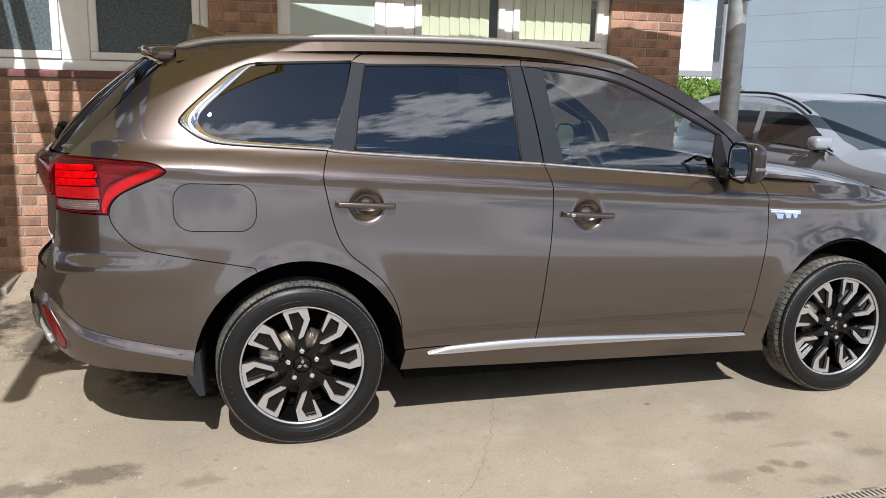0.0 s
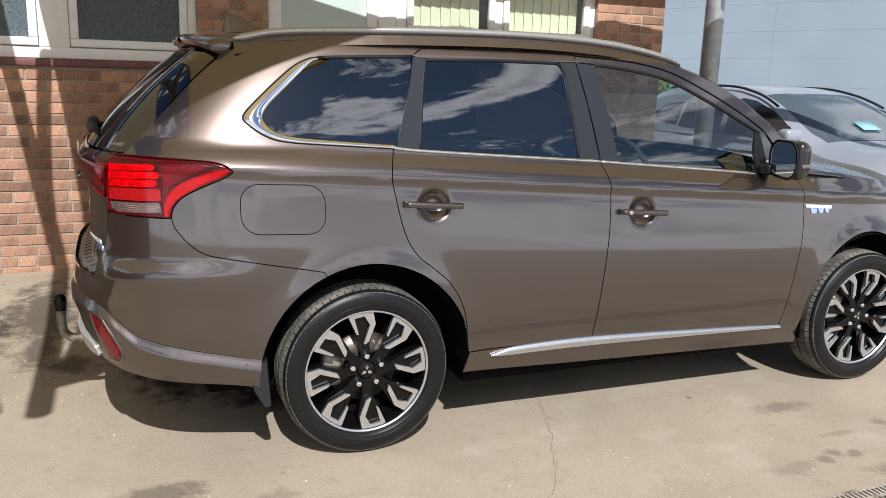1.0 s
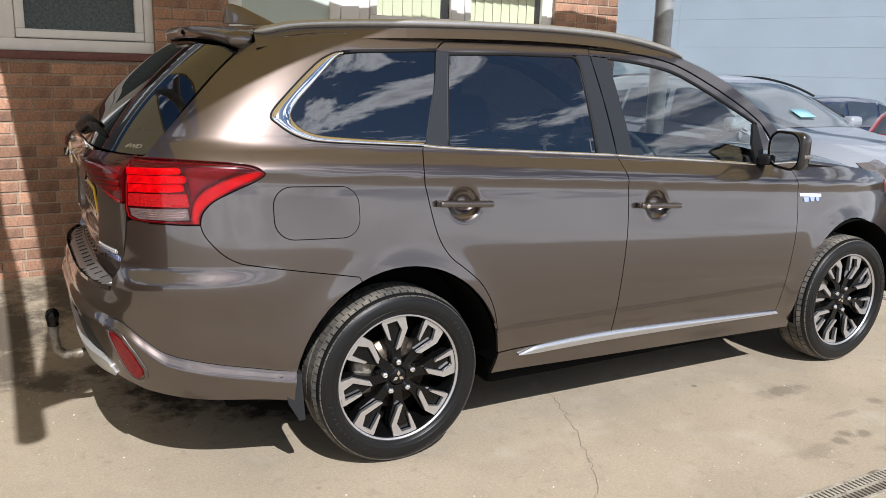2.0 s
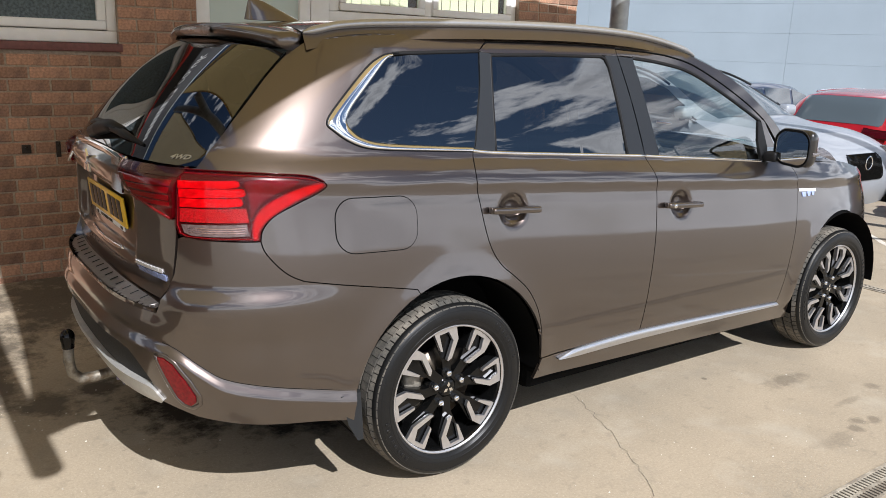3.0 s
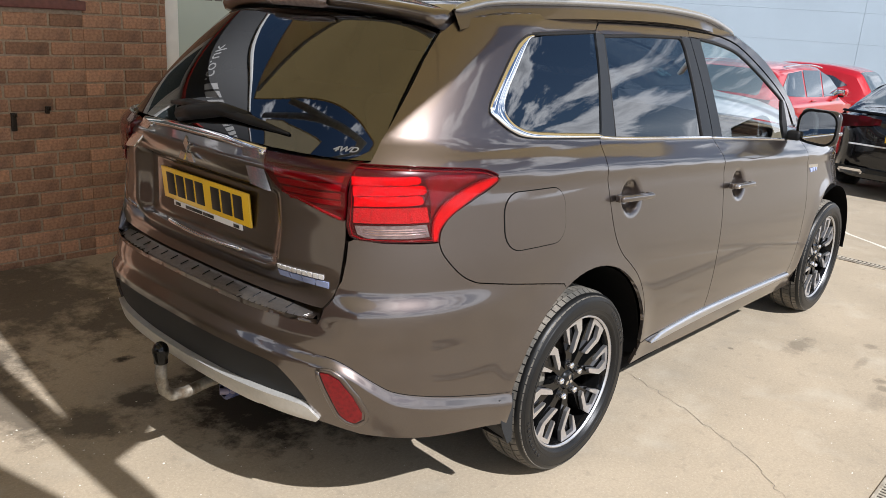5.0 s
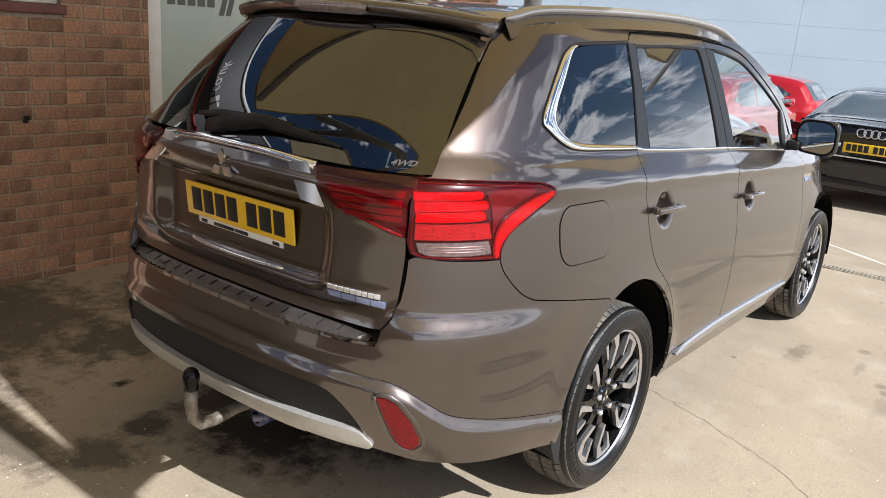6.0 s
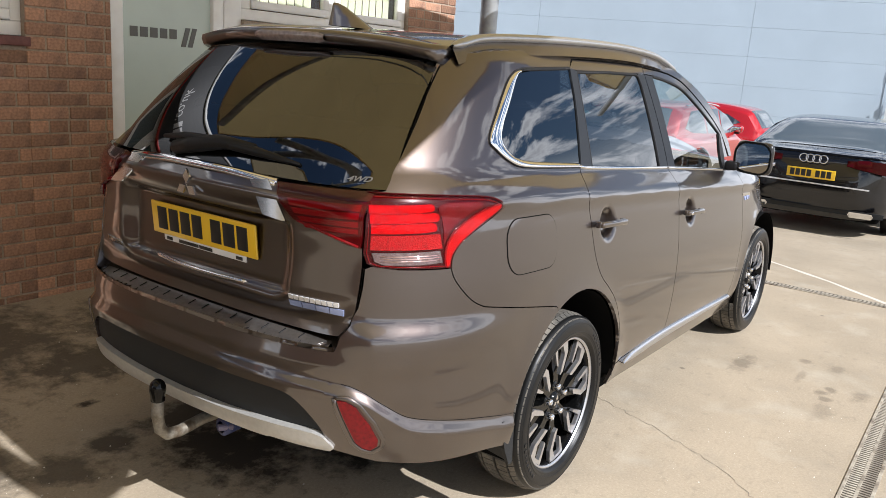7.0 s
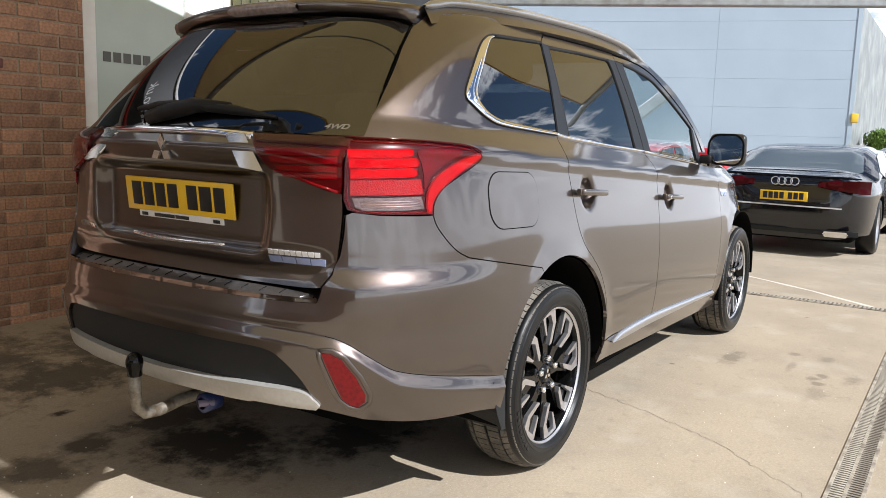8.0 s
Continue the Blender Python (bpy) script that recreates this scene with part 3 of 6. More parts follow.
    # outer tail lamp
    lens = lamp_edge + [(-.86, .986), (-.905, .989), (-.924, 1.000), (-.930, 1.03), (-.924, 1.12), (-.910, 1.190)]
    lamp = panel("tail_lamp", lens, skin, car, RED_LENS, .022, off=.001, thick=.03, gap=.002, label="red tail lamp cluster with clear reversing lens")
    for z0, z1, xe in ((1.148, 1.170, -.765), (1.1195, 1.145, -.750), (1.091, 1.1165, -.760)):
        band = [(-.914, z0 - .004), (-.80, z0), (xe - .006, z0 + .003), (xe + .003, z0 + .010), (xe, z1 - .002), (xe - .008, z1 + .002), (-.80, z1), (-.912, z1 - .003)]
        panel("brake_lens", band, skin, lamp, RED_BRIGHT, .02, off=.006, thick=.005)
    panel("indicator_lens", [(-.914, 1.083), (-.750, 1.087), (-.744, 1.044), (-.916, 1.041)], skin, lamp, mat("red_sparkle_lens", (.34, .003, .006), .25, coat=.3, spec=.3, grain=(210, .7), bump=(220, .0016)) if s == 1 else bpy.data.materials["red_sparkle_lens"], .02, off=.006, thick=.005)
    panel("reversing_lens", [(-.913, 1.033), (-.80, 1.036), (-.752, 1.038), (-.745, 1.003), (-.80, .999), (-.890, .999), (-.908, 1.008)], skin, lamp, CLEAR_LENS, .02, off=.006, thick=.005, label="clear reversing lens")
    for zz in (1.0095, 1.0165, 1.0235):
        bead("lens_rib", [(-.898, zz), (-.85, zz), (-.79, zz + .001), (-.755, zz + .003)], .003, skin, lamp, CHROME, .0065, .002)
    panel("smoked_fin", smooth([(-.745, 1.170), (-.64, 1.172), (-.590, 1.164), (-.66, 1.132), (-.715, 1.096), (-.738, 1.055), (-.738, 1.09), (-.740, 1.13)], 3, True), skin, lamp, RED_FIN, .02, off=.004, thick=.004)
    guide = smooth([(-.738, .992), (-.735, 1.045), (-.706, 1.090), (-.650, 1.124), (-.580, 1.152), (-.524, 1.162), (-.514, 1.151), (-.545, 1.130), (-.608, 1.101), (-.678, 1.060), (-.713, 1.022), (-.722, .992)], 3, True)
    blade = panel("light_guide", guide, skin, lamp, RED_MID, .016, off=.006, thick=.006)
    panel("guide_core", shrink(densify(guide, .01), .0045), skin, blade, RED_GUIDE, .014, off=.0078, thick=.003)
    bead("lamp_edge", shrink(densify(lens, .02), .0075), .0030, skin, lamp, RED_MID, .002, .003)
    bead("lamp_seal", lamp_edge[:18], .005, skin, lamp, RED_DARK, .0, .0125)
    panel("lamp_cover", lens, skin, lamp, LAMP_COVER, .012, off=.012, thick=.008, gap=.003, label="clear outer lens")
    # handles
    for door, hx, hz in ((rear_door, .262, 1.013), (front_door, 1.258, .949)):
        bm = boxed(-.120, -.013, -.015, .120, .013, .016, .0125, seg=3)
        for v in bm.verts:
            v.co.z *= 1.08 - .38 * (v.co.x / .12) ** 2
        yy = -s * (half(hx - .11, hz) + .026)
        handle = part("handle", bm, PAINT, door, "body-coloured pull handle", m=pose(hx, yy, hz, 0, 3.2, 0))
        for ex in (-.108, .108):
            part("foot", boxed(ex - .014, -.02 if s == -1 else -.0, -.012, ex + .014, .0 if s == -1 else .02, .012, .004), PAINT, handle)
        if door is front_door and s == 1:
            part("lock", lathe([(.001, -.004), (.009, -.004), (.010, .0)], 16), CHROME, handle, m=pose(-.085, -.012, 0))
    # mirror
    bm = bmesh.new()
    box(bm, 1.965, -1.045, 1.088, 2.07, -.825, 1.275, .05, seg=5)
    for v in bm.verts:
        t = (v.co.x - 1.965) / .105
        v.co.z += (1.18 - v.co.z) * .30 * t * t
        v.co.y += (-.92 - v.co.y) * .22 * t * t
        v.co.x += .20 * (v.co.y + .93)
        v.co.y *= s
    bmesh.ops.recalc_face_normals(bm, faces=bm.faces)
    mirror = part("door_mirror", bm, DARK_GLOSS, front_door, "dark gloss door mirror with blue-tinted glass")

    def face(u, v):
        return (1.9625 + .20 * (u + .93), s * u, v)

    outline = [(p[0], p[1]) for p in rounded(-1.04, 1.093, -.83, 1.270, .068)]
    outline = [(p[0], p[1] + .06 * (p[0] + .93)) if p[1] < 1.18 else p for p in outline]
    panel("mirror_rim", outline, face, mirror, BLACK_TRIM, .03, off=.0, thick=.008)
    panel("mirror_glass", shrink(outline, .012), face, mirror, MIRROR, .04, off=-.0035, thick=.001)
    part("mirror_arm", boxed(1.95, -.86 if s == 1 else .79, 1.10, 2.04, -.79 if s == 1 else .86, 1.15, .015), BLACK_TRIM, mirror)
    part("indicator_lens", boxed(1.965, -s * 1.040 - .006, 1.15, 2.02, -s * 1.040 + .006, 1.168, .005), CLEAR_LENS, mirror, "clear indicator lens")
    bead("bumper_crease", [(x, EDGE(x) + .0015) for x in np.linspace(-.985, -.43, 40)], [.0035] * 34 + [.003, .0025, .002, .0015, .001, .0004], skin, car, INNER, -.0048, .0062)
    # wheel arch liner, mud flap
    for ax in (0, 2.67):
        vv, ff = [], []
        for k in range(25):
            a = radians(-3 + 195 * k / 24)
            for yy in (.60, .885):
                vv.append((ax + .425 * math.cos(a), -s * yy, .36 + .428 * math.sin(a)))
        ff = [(2 * k, 2 * k + 1, 2 * k + 3, 2 * k + 2) for k in range(24)]
        part("arch_liner", mesh_of("arch_liner", vv, ff, INNER), INNER, car)
    bm = bmesh.new()
    outline = [(-.482, .440), (-.405, .440), (-.392, .262), (-.414, .260), (-.452, .330)]
    rings = [[bm.verts.new((x + dx, -s * yy, z)) for x, z in outline] for yy, dx in ((.665, .02), (.870, .006), (.890, 0))]
    for p, q in zip(rings, rings[1:]):
        for k in range(5):
            bm.faces.new((p[k], p[(k + 1) % 5], q[(k + 1) % 5], q[k]))
    bm.faces.new(rings[0])
    bm.faces.new(rings[-1][::-1])
    bmesh.ops.recalc_face_normals(bm, faces=bm.faces)
    part("mud_flap", bm, PLASTIC, car, "dark plastic mud flap", smooth=False)
    # fuel flap on the right side only
    if s == 1:
        flap = [(x, z - .028 * (x + .325)) for x, z in rounded(-.482, .920, -.170, 1.104, .068)]
        ring = panel("fuel_flap_gap", flap, skin, car, INNER, .03, off=.0008, thick=.001)
        panel("fuel_flap", flap, skin, ring, PAINT, .024, off=.0022, thick=.003, gap=.0032, label="rounded fuel filler flap")
    # small badge on the wing
    badge = panel("wing_badge", [(2.225, .950), (2.40, .938), (2.40, .922), (2.225, .934)], skin, car, CHROME, .03, off=.003, thick=.003, label="small chrome and blue badge bars")
    for a, b in ((2.255, 2.30), (2.307, 2.345), (2.352, 2.385)):
        panel("badge_bar", [(a, .929), (b, .926), (b - .008, .903), (a + .006, .905)], skin, badge, BLUE_CHROME, .03, off=.003, thick=.003)


for side in (1, -1):
    side_parts(side)


# roof, rails, aerial, windscreen, bonnet
def roof_skin(u, v):
    return (u, v, roof_at(u, v))


edge_r = [(x, -half(x, ROOF_EDGE(x)) + .001) for x in np.linspace(-.42, 1.42, 30)]
panel("roof", edge_r + [(1.46, -.45), (1.48, 0), (1.46, .45)] + [(x, -y) for x, y in edge_r[::-1]] + [(-.40, .3), (-.40, 0), (-.40, -.3)], roof_skin, car, PAINT, .05)
for s in (1, -1):
    bm = bmesh.new()
    pts = smooth([(-.455, 1.628), (-.40, 1.640), (-.30, 1.660), (-.1, 1.675), (.3, 1.690), (.8, 1.695), (1.2, 1.676), (1.5, 1.634), (1.62, 1.600)], 5)
    rings = []
    for i, (x, z) in enumerate(pts):
        k = min(1.0, 8 * min(i, len(pts) - 1 - i) / len(pts) + .25)
        y = .565 + .035 * step_up(-.4, .2, x) * (1 - step_up(1.1, 1.6, x))
        ring = []
        for j in range(10):
            a = 2 * math.pi * j / 10
            ring.append(bm.verts.new((x, -s * (y + .023 * k * math.cos(a)), z + .0145 * k * math.sin(a) - .003)))
        rings.append(ring)
    for a, b in zip(rings, rings[1:]):
        for j in range(10):
            bm.faces.new((a[j], a[(j + 1) % 10], b[(j + 1) % 10], b[j]))
    bmesh.ops.recalc_face_normals(bm, faces=bm.faces)
    rail = part("roof_rail", bm, RAIL, car, "silver roof rail")
    vv, ff = [], []
    for x, z in pts:
        y = .565 + .035 * step_up(-.4, .2, x) * (1 - step_up(1.1, 1.6, x))
        for dy, dz in ((-.012, -.004), (-.012, -.065), (.030, -.060), (-.002, -.004)):
            vv.append((x, -s * (y + dy), z + dz))
    for i in range(len(pts) - 1):
        ff += [(4 * i + j, 4 * i + j + 1, 4 * i + j + 5, 4 * i + j + 4) for j in range(3)]
    part("rail_base", mesh_of("rail_base", vv, ff, PAINT, False), PAINT, rail)
bm = bmesh.new()
levels = [(0, -.430, -.18, .032), (.035, -.422, -.26, .019), (.072, -.414, -.345, .008), (.082, -.410, -.385, .003)]
prev = None
for dz, xa, xb, wy in levels:
    ring = []
    for k in range(16):
        a = 2 * math.pi * k / 16
        ring.append(bm.verts.new(((xa + xb) / 2 + (xb - xa) / 2 * math.cos(a), wy * math.sin(a), 1.672 + .02 * ((xa + xb) / 2 + .4) + dz)))
    if prev:
        for k in range(16):
            bm.faces.new((prev[k], prev[(k + 1) % 16], ring[(k + 1) % 16], ring[k]))
    prev = ring
bm.faces.new(prev)
bmesh.ops.recalc_face_normals(bm, faces=bm.faces)
part("shark_fin_aerial", bm, PAINT, car, "brown shark-fin aerial")


def grid_part(name, f, nu, nv, material, label="", parent=None):
    vv = [f(i / nu, j / nv) for i in range(nu + 1) for j in range(nv + 1)]
    ff = [(i * (nv + 1) + j, (i + 1) * (nv + 1) + j, (i + 1) * (nv + 1) + j + 1, i * (nv + 1) + j + 1) for i in range(nu) for j in range(nv)]
    me = mesh_of(name, vv, ff, material)
    bm = bmesh.new()
    bm.from_mesh(me)
    bmesh.ops.recalc_face_normals(bm, faces=bm.faces)
    bm.to_mesh(me)
    bm.free()
    return part(name, me, material, parent or car, label)


def screen(a, b):
    x = 1.44 + .75 * a
    z = ROOF_EDGE(x) + .005
    w = half(x, z)
    y = -w + 2 * w * b
    return (x + .10 * (1 - (y / w) ** 2) * (.4 + a), y, z + .02 * (1 - (y / w) ** 2))


grid_part("windscreen", screen, 10, 16, CLEAR)


def bonnet(a, b):
    x = 2.12 + 1.28 * a
    w = half(min(x, 3.25), 1.0) - .045 - .35 * max(0, a - .75) ** 1.5
    z = 1.125 - .10 * a - .16 * a ** 3
    y = -w + 2 * w * b
    return (x + .16 * (1 - (y / w) ** 2) * a, y, z + .045 * (1 - abs(y / w) ** 3) - .02 * abs(y / w) ** 8)


grid_part("bonnet", bonnet, 16, 20, PAINT)
part("front_grille", boxed(3.30, -.55, .45, 3.48, .55, .86, .05, seg=3), PIANO, car)
part("cowl", boxed(2.05, -.62, 1.06, 2.25, .62, 1.12, .02), PLASTIC, car)


# ---- the brown car: its rear ----
def rear_skin(u, v):
    return (-tail(u, v), u, v)


def hatch_skin(u, v):
    return (-hatch(u, v), u, v)


def both(pts):
    return pts + [(-y, z) for y, z in pts[::-1]]


tg = both(smooth([(-.0, .768), (-.35, .768), (-.55, .770), (-.603, .785), (-.624, .82), (-.634, .87), (-.638, .985), (-.634, 1.05), (-.634, 1.13), (-.645, 1.197)], 4)[1:])
tailgate = panel("tailgate", tg, hatch_skin, car, PAINT, .018, gap=.002)
for s in (1, -1):
    # the bumper's return beside the tailgate
    rim = [(.594, .70), (.600, .738), (.604, .785), (.624, .82), (.635, .87), (.639, .93), (.639, .985)]
    vv = []
    for y, z in rim:
        x = -tail(y, z)
        vv += [(x + .002, -s * y, z), (x + .012, -s * (y - .002), z), (x + .075, -s * (y - .010), z)]
    ff = [(3 * i + j, 3 * i + j + 1, 3 * i + j + 4, 3 * i + j + 3) for i in range(len(rim) - 1) for j in range(2)]
    part("bumper_return", mesh_of("bumper_return", vv, ff, PAINT), PAINT, car)
bp = both([(0, .738)] + smooth([(-.5995, .738), (-.5995, .55), (-.5995, .435)], 8) + smooth([(-.595, .450), (-.570, .515), (-.52, .575), (-.46, .602), (-.30, .606), (-.1, .604)], 4))
bumper = panel("rear_bumper", bp, rear_skin, car, PAINT, .022, extra=[(y, EDGE(-tail(y, .70)) + d) for y in np.arange(-.595, .596, .02) for d in (-.048, -.040, -.036, -.024, -.012, -.002, .002, .012)])
ins = both(smooth([(-.0, .600), (-.30, .603), (-.46, .599), (-.52, .572), (-.568, .513), (-.585, .476)], 4) + smooth([(-.56, .476), (-.40, .476), (-.2, .466), (0, .460)], 4))
panel("bumper_insert", ins, lambda u, v: (-tail(u, v) + .012, u, v), bumper, PLASTIC, .03, thick=.01)
skid = both(smooth([(-.0, .465), (-.2, .471), (-.40, .482), (-.56, .482), (-.600, .456), (-.612, .438)], 4) + smooth([(-.60, .426), (-.42, .430), (-.36, .422), (0, .411)], 4))
panel("skid_trim", skid, lambda u, v: (-tail(u, v) - .010 + .35 * max(0, .43 - v), u, v), bumper, SKID, .025, thick=.04, label="silver skid trim")


def shelf(u, v):
    return (v, u, .7392 + .30 * min(.10, max(0, v + tail(u, .738) - .006)))


sh = [(y, -tail(y, .738) - .0015) for y in np.linspace(-.60, .60, 25)] + [(y, -hatch(y, .775) + .03) for y in np.linspace(.61, -.61, 25)]
panel("bumper_step", sh, shelf, bumper, PAINT, .03)
pad = [(y, -tail(y, .738) + .014) for y in np.linspace(-.535, .535, 21)] + [(y, -hatch(y, .775) - .004) for y in np.linspace(.55, -.55, 21)]
step_pad = panel("step_pad", pad, shelf, bumper, mat("brushed_step", (.30, .28, .265), .30, .9, grain=(70, .12)), .03, off=.005, thick=.005, label="brushed metal step pad with black ribs")
for y in np.linspace(-.47, .47, 15):
    xo = -tail(y, .738) + .018
    panel("rib", [(y - .0012, xo + .016), (y + .0012, xo + .016), (y + .0010, xo + .044), (y - .0010, xo + .044)], shelf, step_pad, BLACK_TRIM, .03, off=.0075, thick=.003)
REFLEX = mat("red_reflex", (.13, .001, .004), .14, grain=(90, .3), bump=(180, .0006), coat=.4, spec=.25)
for s in (1, -1):
    ref = [(-s * y, z) for y, z in ((.673 + .9 * (p - .695), q) for p, q in ((.649, .603), (.674, .601), (.700, .585), (.731, .530), (.746, .478), (.742, .456), (.723, .441), (.705, .447), (.688, .466), (.670, .531)))]
    ring = shrink(densify(ref, .012), -.010)
    h = bead("reflector_surround", ring + ring[:1], .014, rear_skin, bumper, PAINT, .0, .0045, "raised body-coloured surround")
    panel("reflector", ref, rear_skin, h, REFLEX, .012, off=.004, thick=.004, label="red corner reflector")
    il = [(-s * y, z) for y, z in ((.362, 1.196), (.636, 1.193), (.634, 1.042), (.60, 1.048), (.438, 1.108))]
    lamp = panel("inner_tail_lamp", il, hatch_skin, tailgate, RED_DARK, .02, off=.014, thick=.02, gap=.002, label="dark red inner tail lamp")
    # strip that paints the canopy's reflection along the lamp's top edge
    panel("lamp_top_strip", [(-s * .372, 1.193), (-s * .632, 1.190), (-s * .632, 1.168), (-s * .395, 1.172)], hatch_skin, lamp, CANOPY_BROWN, .02, off=.0165, thick=.003)
    for zz in (1.088, 1.109, 1.130, 1.149):
        y0 = .455 - (zz - 1.09) * .7
        panel("lens_rib", [(-s * (y0 + .02), zz), (-s * .622, zz - .004), (-s * .622, zz + .012), (-s * (y0 + .012), zz + .015)], hatch_skin, lamp, RED_MID, .03, off=.016, thick=.003)
    panel("lamp_cover", il, hatch_skin, lamp, LAMP_COVER, .02, off=.021, thick=.006, gap=.002, label="clear outer lens")
    bead("lamp_edge", [(-s * .450, 1.107), (-s * .52, 1.084), (-s * .57, 1.066), (-s * .625, 1.048)], .008, hatch_skin, lamp, RED_MID, .014, .004)
    def blade_skin(u, v):
        t = (v - 1.10) / .097
        return (-(tail(u, 1.10) * (1 - t) + tail(u, 1.197) * t) - .010, u, v)

    blade = [(-s * y, z) for y, z in ((.262, 1.196), (.328, 1.204), (.428, 1.100), (.420, 1.097), (.346, 1.106))]
    panel("chrome_blade", blade, blade_skin, tailgate, DARK_CHROME, .02, off=.004, thick=.008, label="chrome blade beside the lamp")
bead("chrome_lip", smooth([(.352, 1.196), (.30, 1.199), (.15, 1.206), (0, 1.207), (-.15, 1.206), (-.30, 1.199), (-.352, 1.196)], 4), .026, hatch_skin, tailgate, CHROME, .003, .006, "chrome lip above the tailgate")
bead("chrome_strip", smooth([(.24, .868), (.12, .862), (0, .860), (-.12, .862), (-.22, .866)], 4), [.004] + [.015] * 15 + [.004], hatch_skin, tailgate, CHROME, .0, .006, "chrome strip under the plate")
# emblem of three plain lozenges
EMBLEM = mat("emblem_metal", (0.90, 0.90, 0.90), 0.22, 1.0)
em = part("emblem", boxed(-.0005, -.001, -.001, .0005, .001, .001), BRIGHT, tailgate, "chrome emblem of three lozenges", m=pose(-hatch(0, 1.145) - .006, 0, 1.143, 0, 0, 0))
for ang in (90, 210, 330):
    bm = bmesh.new()
    pr = []
    for r, off in ((.004, 0), (.028, 30), (.052, 0), (.028, -30)):
        a = radians(ang + off)
        rr = r if off == 0 else .031
        for x in (-.003, .004):
            pr.append(bm.verts.new((x, rr * math.cos(a), rr * math.sin(a))))
    f = [pr[0], pr[2], pr[4], pr[6]]
    bm.faces.new(f)
    for k in range(4):
        bm.faces.new((pr[2 * k], pr[2 * k + 1], pr[(2 * k + 3) % 8], pr[(2 * k + 2) % 8]))
    bmesh.ops.recalc_face_normals(bm, faces=bm.faces)
    part("lozenge", bm, EMBLEM, em, smooth=False)


def plate(parent, m, bars, name="number_plate"):
    """A yellow rear plate, with plain bars for its characters. It faces -x."""
    p = part(name, boxed(-.004, -.26, -.0555, .004, .26, .0555, .004), YELLOW, parent, "yellow number plate with black bars", m=m)
    y = .225
    for w in bars:
        if w:
            part("bar", boxed(-.006, y - w, -.037, -.0035, y, .040, .001), INK, p)
            y -= w + .012
        else:
            y -= .033
    return p


pl = plate(tailgate, pose(-.982, 0, .997, 0, -6, 0), (.048, .048, .048, .048, 0, .048, .054, .048))
holder = part("plate_surround", boxed(-.002, -.205, -.076, .003, .205, -.050, .002), WHITE, pl, "white dealer strip below the plate")
for y0, w, c in ((.19, .03, INK), (.125, .10, INK), (.02, .065, INK), (-.16, .03, INK)):
    part("bar", boxed(-.0035, y0 - w, -.072, -.0015, y0, -.061), c, holder)
# bars for the model badge
for row, (z0, h, spans) in enumerate(((.862, .014, ((-.415, -.585),)), (.838, .019, ((-.412, -.600),)))):
    for a, b in spans:
        n = 9 if row == 0 else 4
        w = (a - b) / n
        for k in range(n):
            panel("badge_bar", [(a - k * w - .0015, z0), (a - (k + 1) * w + .0015, z0), (a - (k + 1) * w + .0015, z0 + h), (a - k * w - .0015, z0 + h)], hatch_skin, tailgate, BRIGHT if row == 0 else BLUE_CHROME, .03, off=.0035, thick=.003)
for k in range(7):
    panel("badge_bar", [(.545 - k * .017, .862), (.533 - k * .017, .862), (.533 - k * .017, .878), (.545 - k * .017, .878)], hatch_skin, tailgate, CHROME, .03, off=.004, thick=.004)
# rear glass
gl = both(smooth([(-.0, 1.218), (-.35, 1.212), (-.60, 1.205), (-.648, 1.206)], 4) + smooth([(-.645, 1.22), (-.60, 1.40), (-.555, 1.555)], 4) + smooth([(-.50, 1.572), (-.2, 1.592), (0, 1.596)], 4))
rear_glass = panel("rear_glass", gl, rear_skin, tailgate, REAR_GLASS, .03, off=0, thick=.006, label="dark tinted rear window")


def glass_text(text, y, z, size):
    cu = bpy.data.curves.new("letters", "FONT")
    cu.body, cu.size, cu.extrude, cu.shear, cu.offset = text, size, .001, .5, .0006
    ob = new("letters", cu)
    p0, p1 = Vector(rear_skin(y, z)), Vector(rear_skin(y - .08, z))
    ex = (p1 - p0).normalized()
    up = (Vector(rear_skin(y, z + .03)) - p0).normalized()
    nn = ex.cross(up).normalized()
    up = nn.cross(ex)
    m = Matrix((ex, up, nn)).transposed().to_4x4()
    m.translation = p0 + nn * .003
    m = m @ Matrix.Diagonal((1, .74, 1, 1))
    me = bpy.data.meshes.new_from_object(ob.evaluated_get(bpy.context.evaluated_depsgraph_get()))
    bpy.data.objects.remove(ob)
    me.materials.clear()
    me.materials.append(SATIN)
    return part("lettering", me, SATIN, tailgate, "silver 4WD lettering", m=m)


glass_text("4WD", -.545, 1.222, .0305)
# wiper
for sy in (1, -1):
    bead("glass_edge", smooth([(sy * .650, 1.203), (sy * .605, 1.40), (sy * .560, 1.556)], 6), .005, rear_skin, tailgate, INNER, .001, .003)
WIPER = mat("wiper_black", (.007, .007, .008), .45, spec=.3)
wiper = part("rear_wiper", tubed([(-.985, .13, 1.243), (-.975, .05, 1.262), (-.972, -.08, 1.284), (-.962, -.22, 1.280)], [.024, .028, .024, .014], 10), WIPER, tailgate, "black rear wiper")
part("wiper_blade", tubed([(-.968, .21, 1.272), (-.972, .10, 1.283), (-.974, -.08, 1.284), (-.966, -.24, 1.271), (-.948, -.40, 1.252)], [.007, .014, .018, .015, .005], 8), WIPER, wiper)
part("wiper_pivot", lathe([(.001, -.04), (.026, -.035), (.030, .0)], 20, "z"), PIANO, wiper, m=pose(-.985, .13, 1.245, 0, -75, 0))


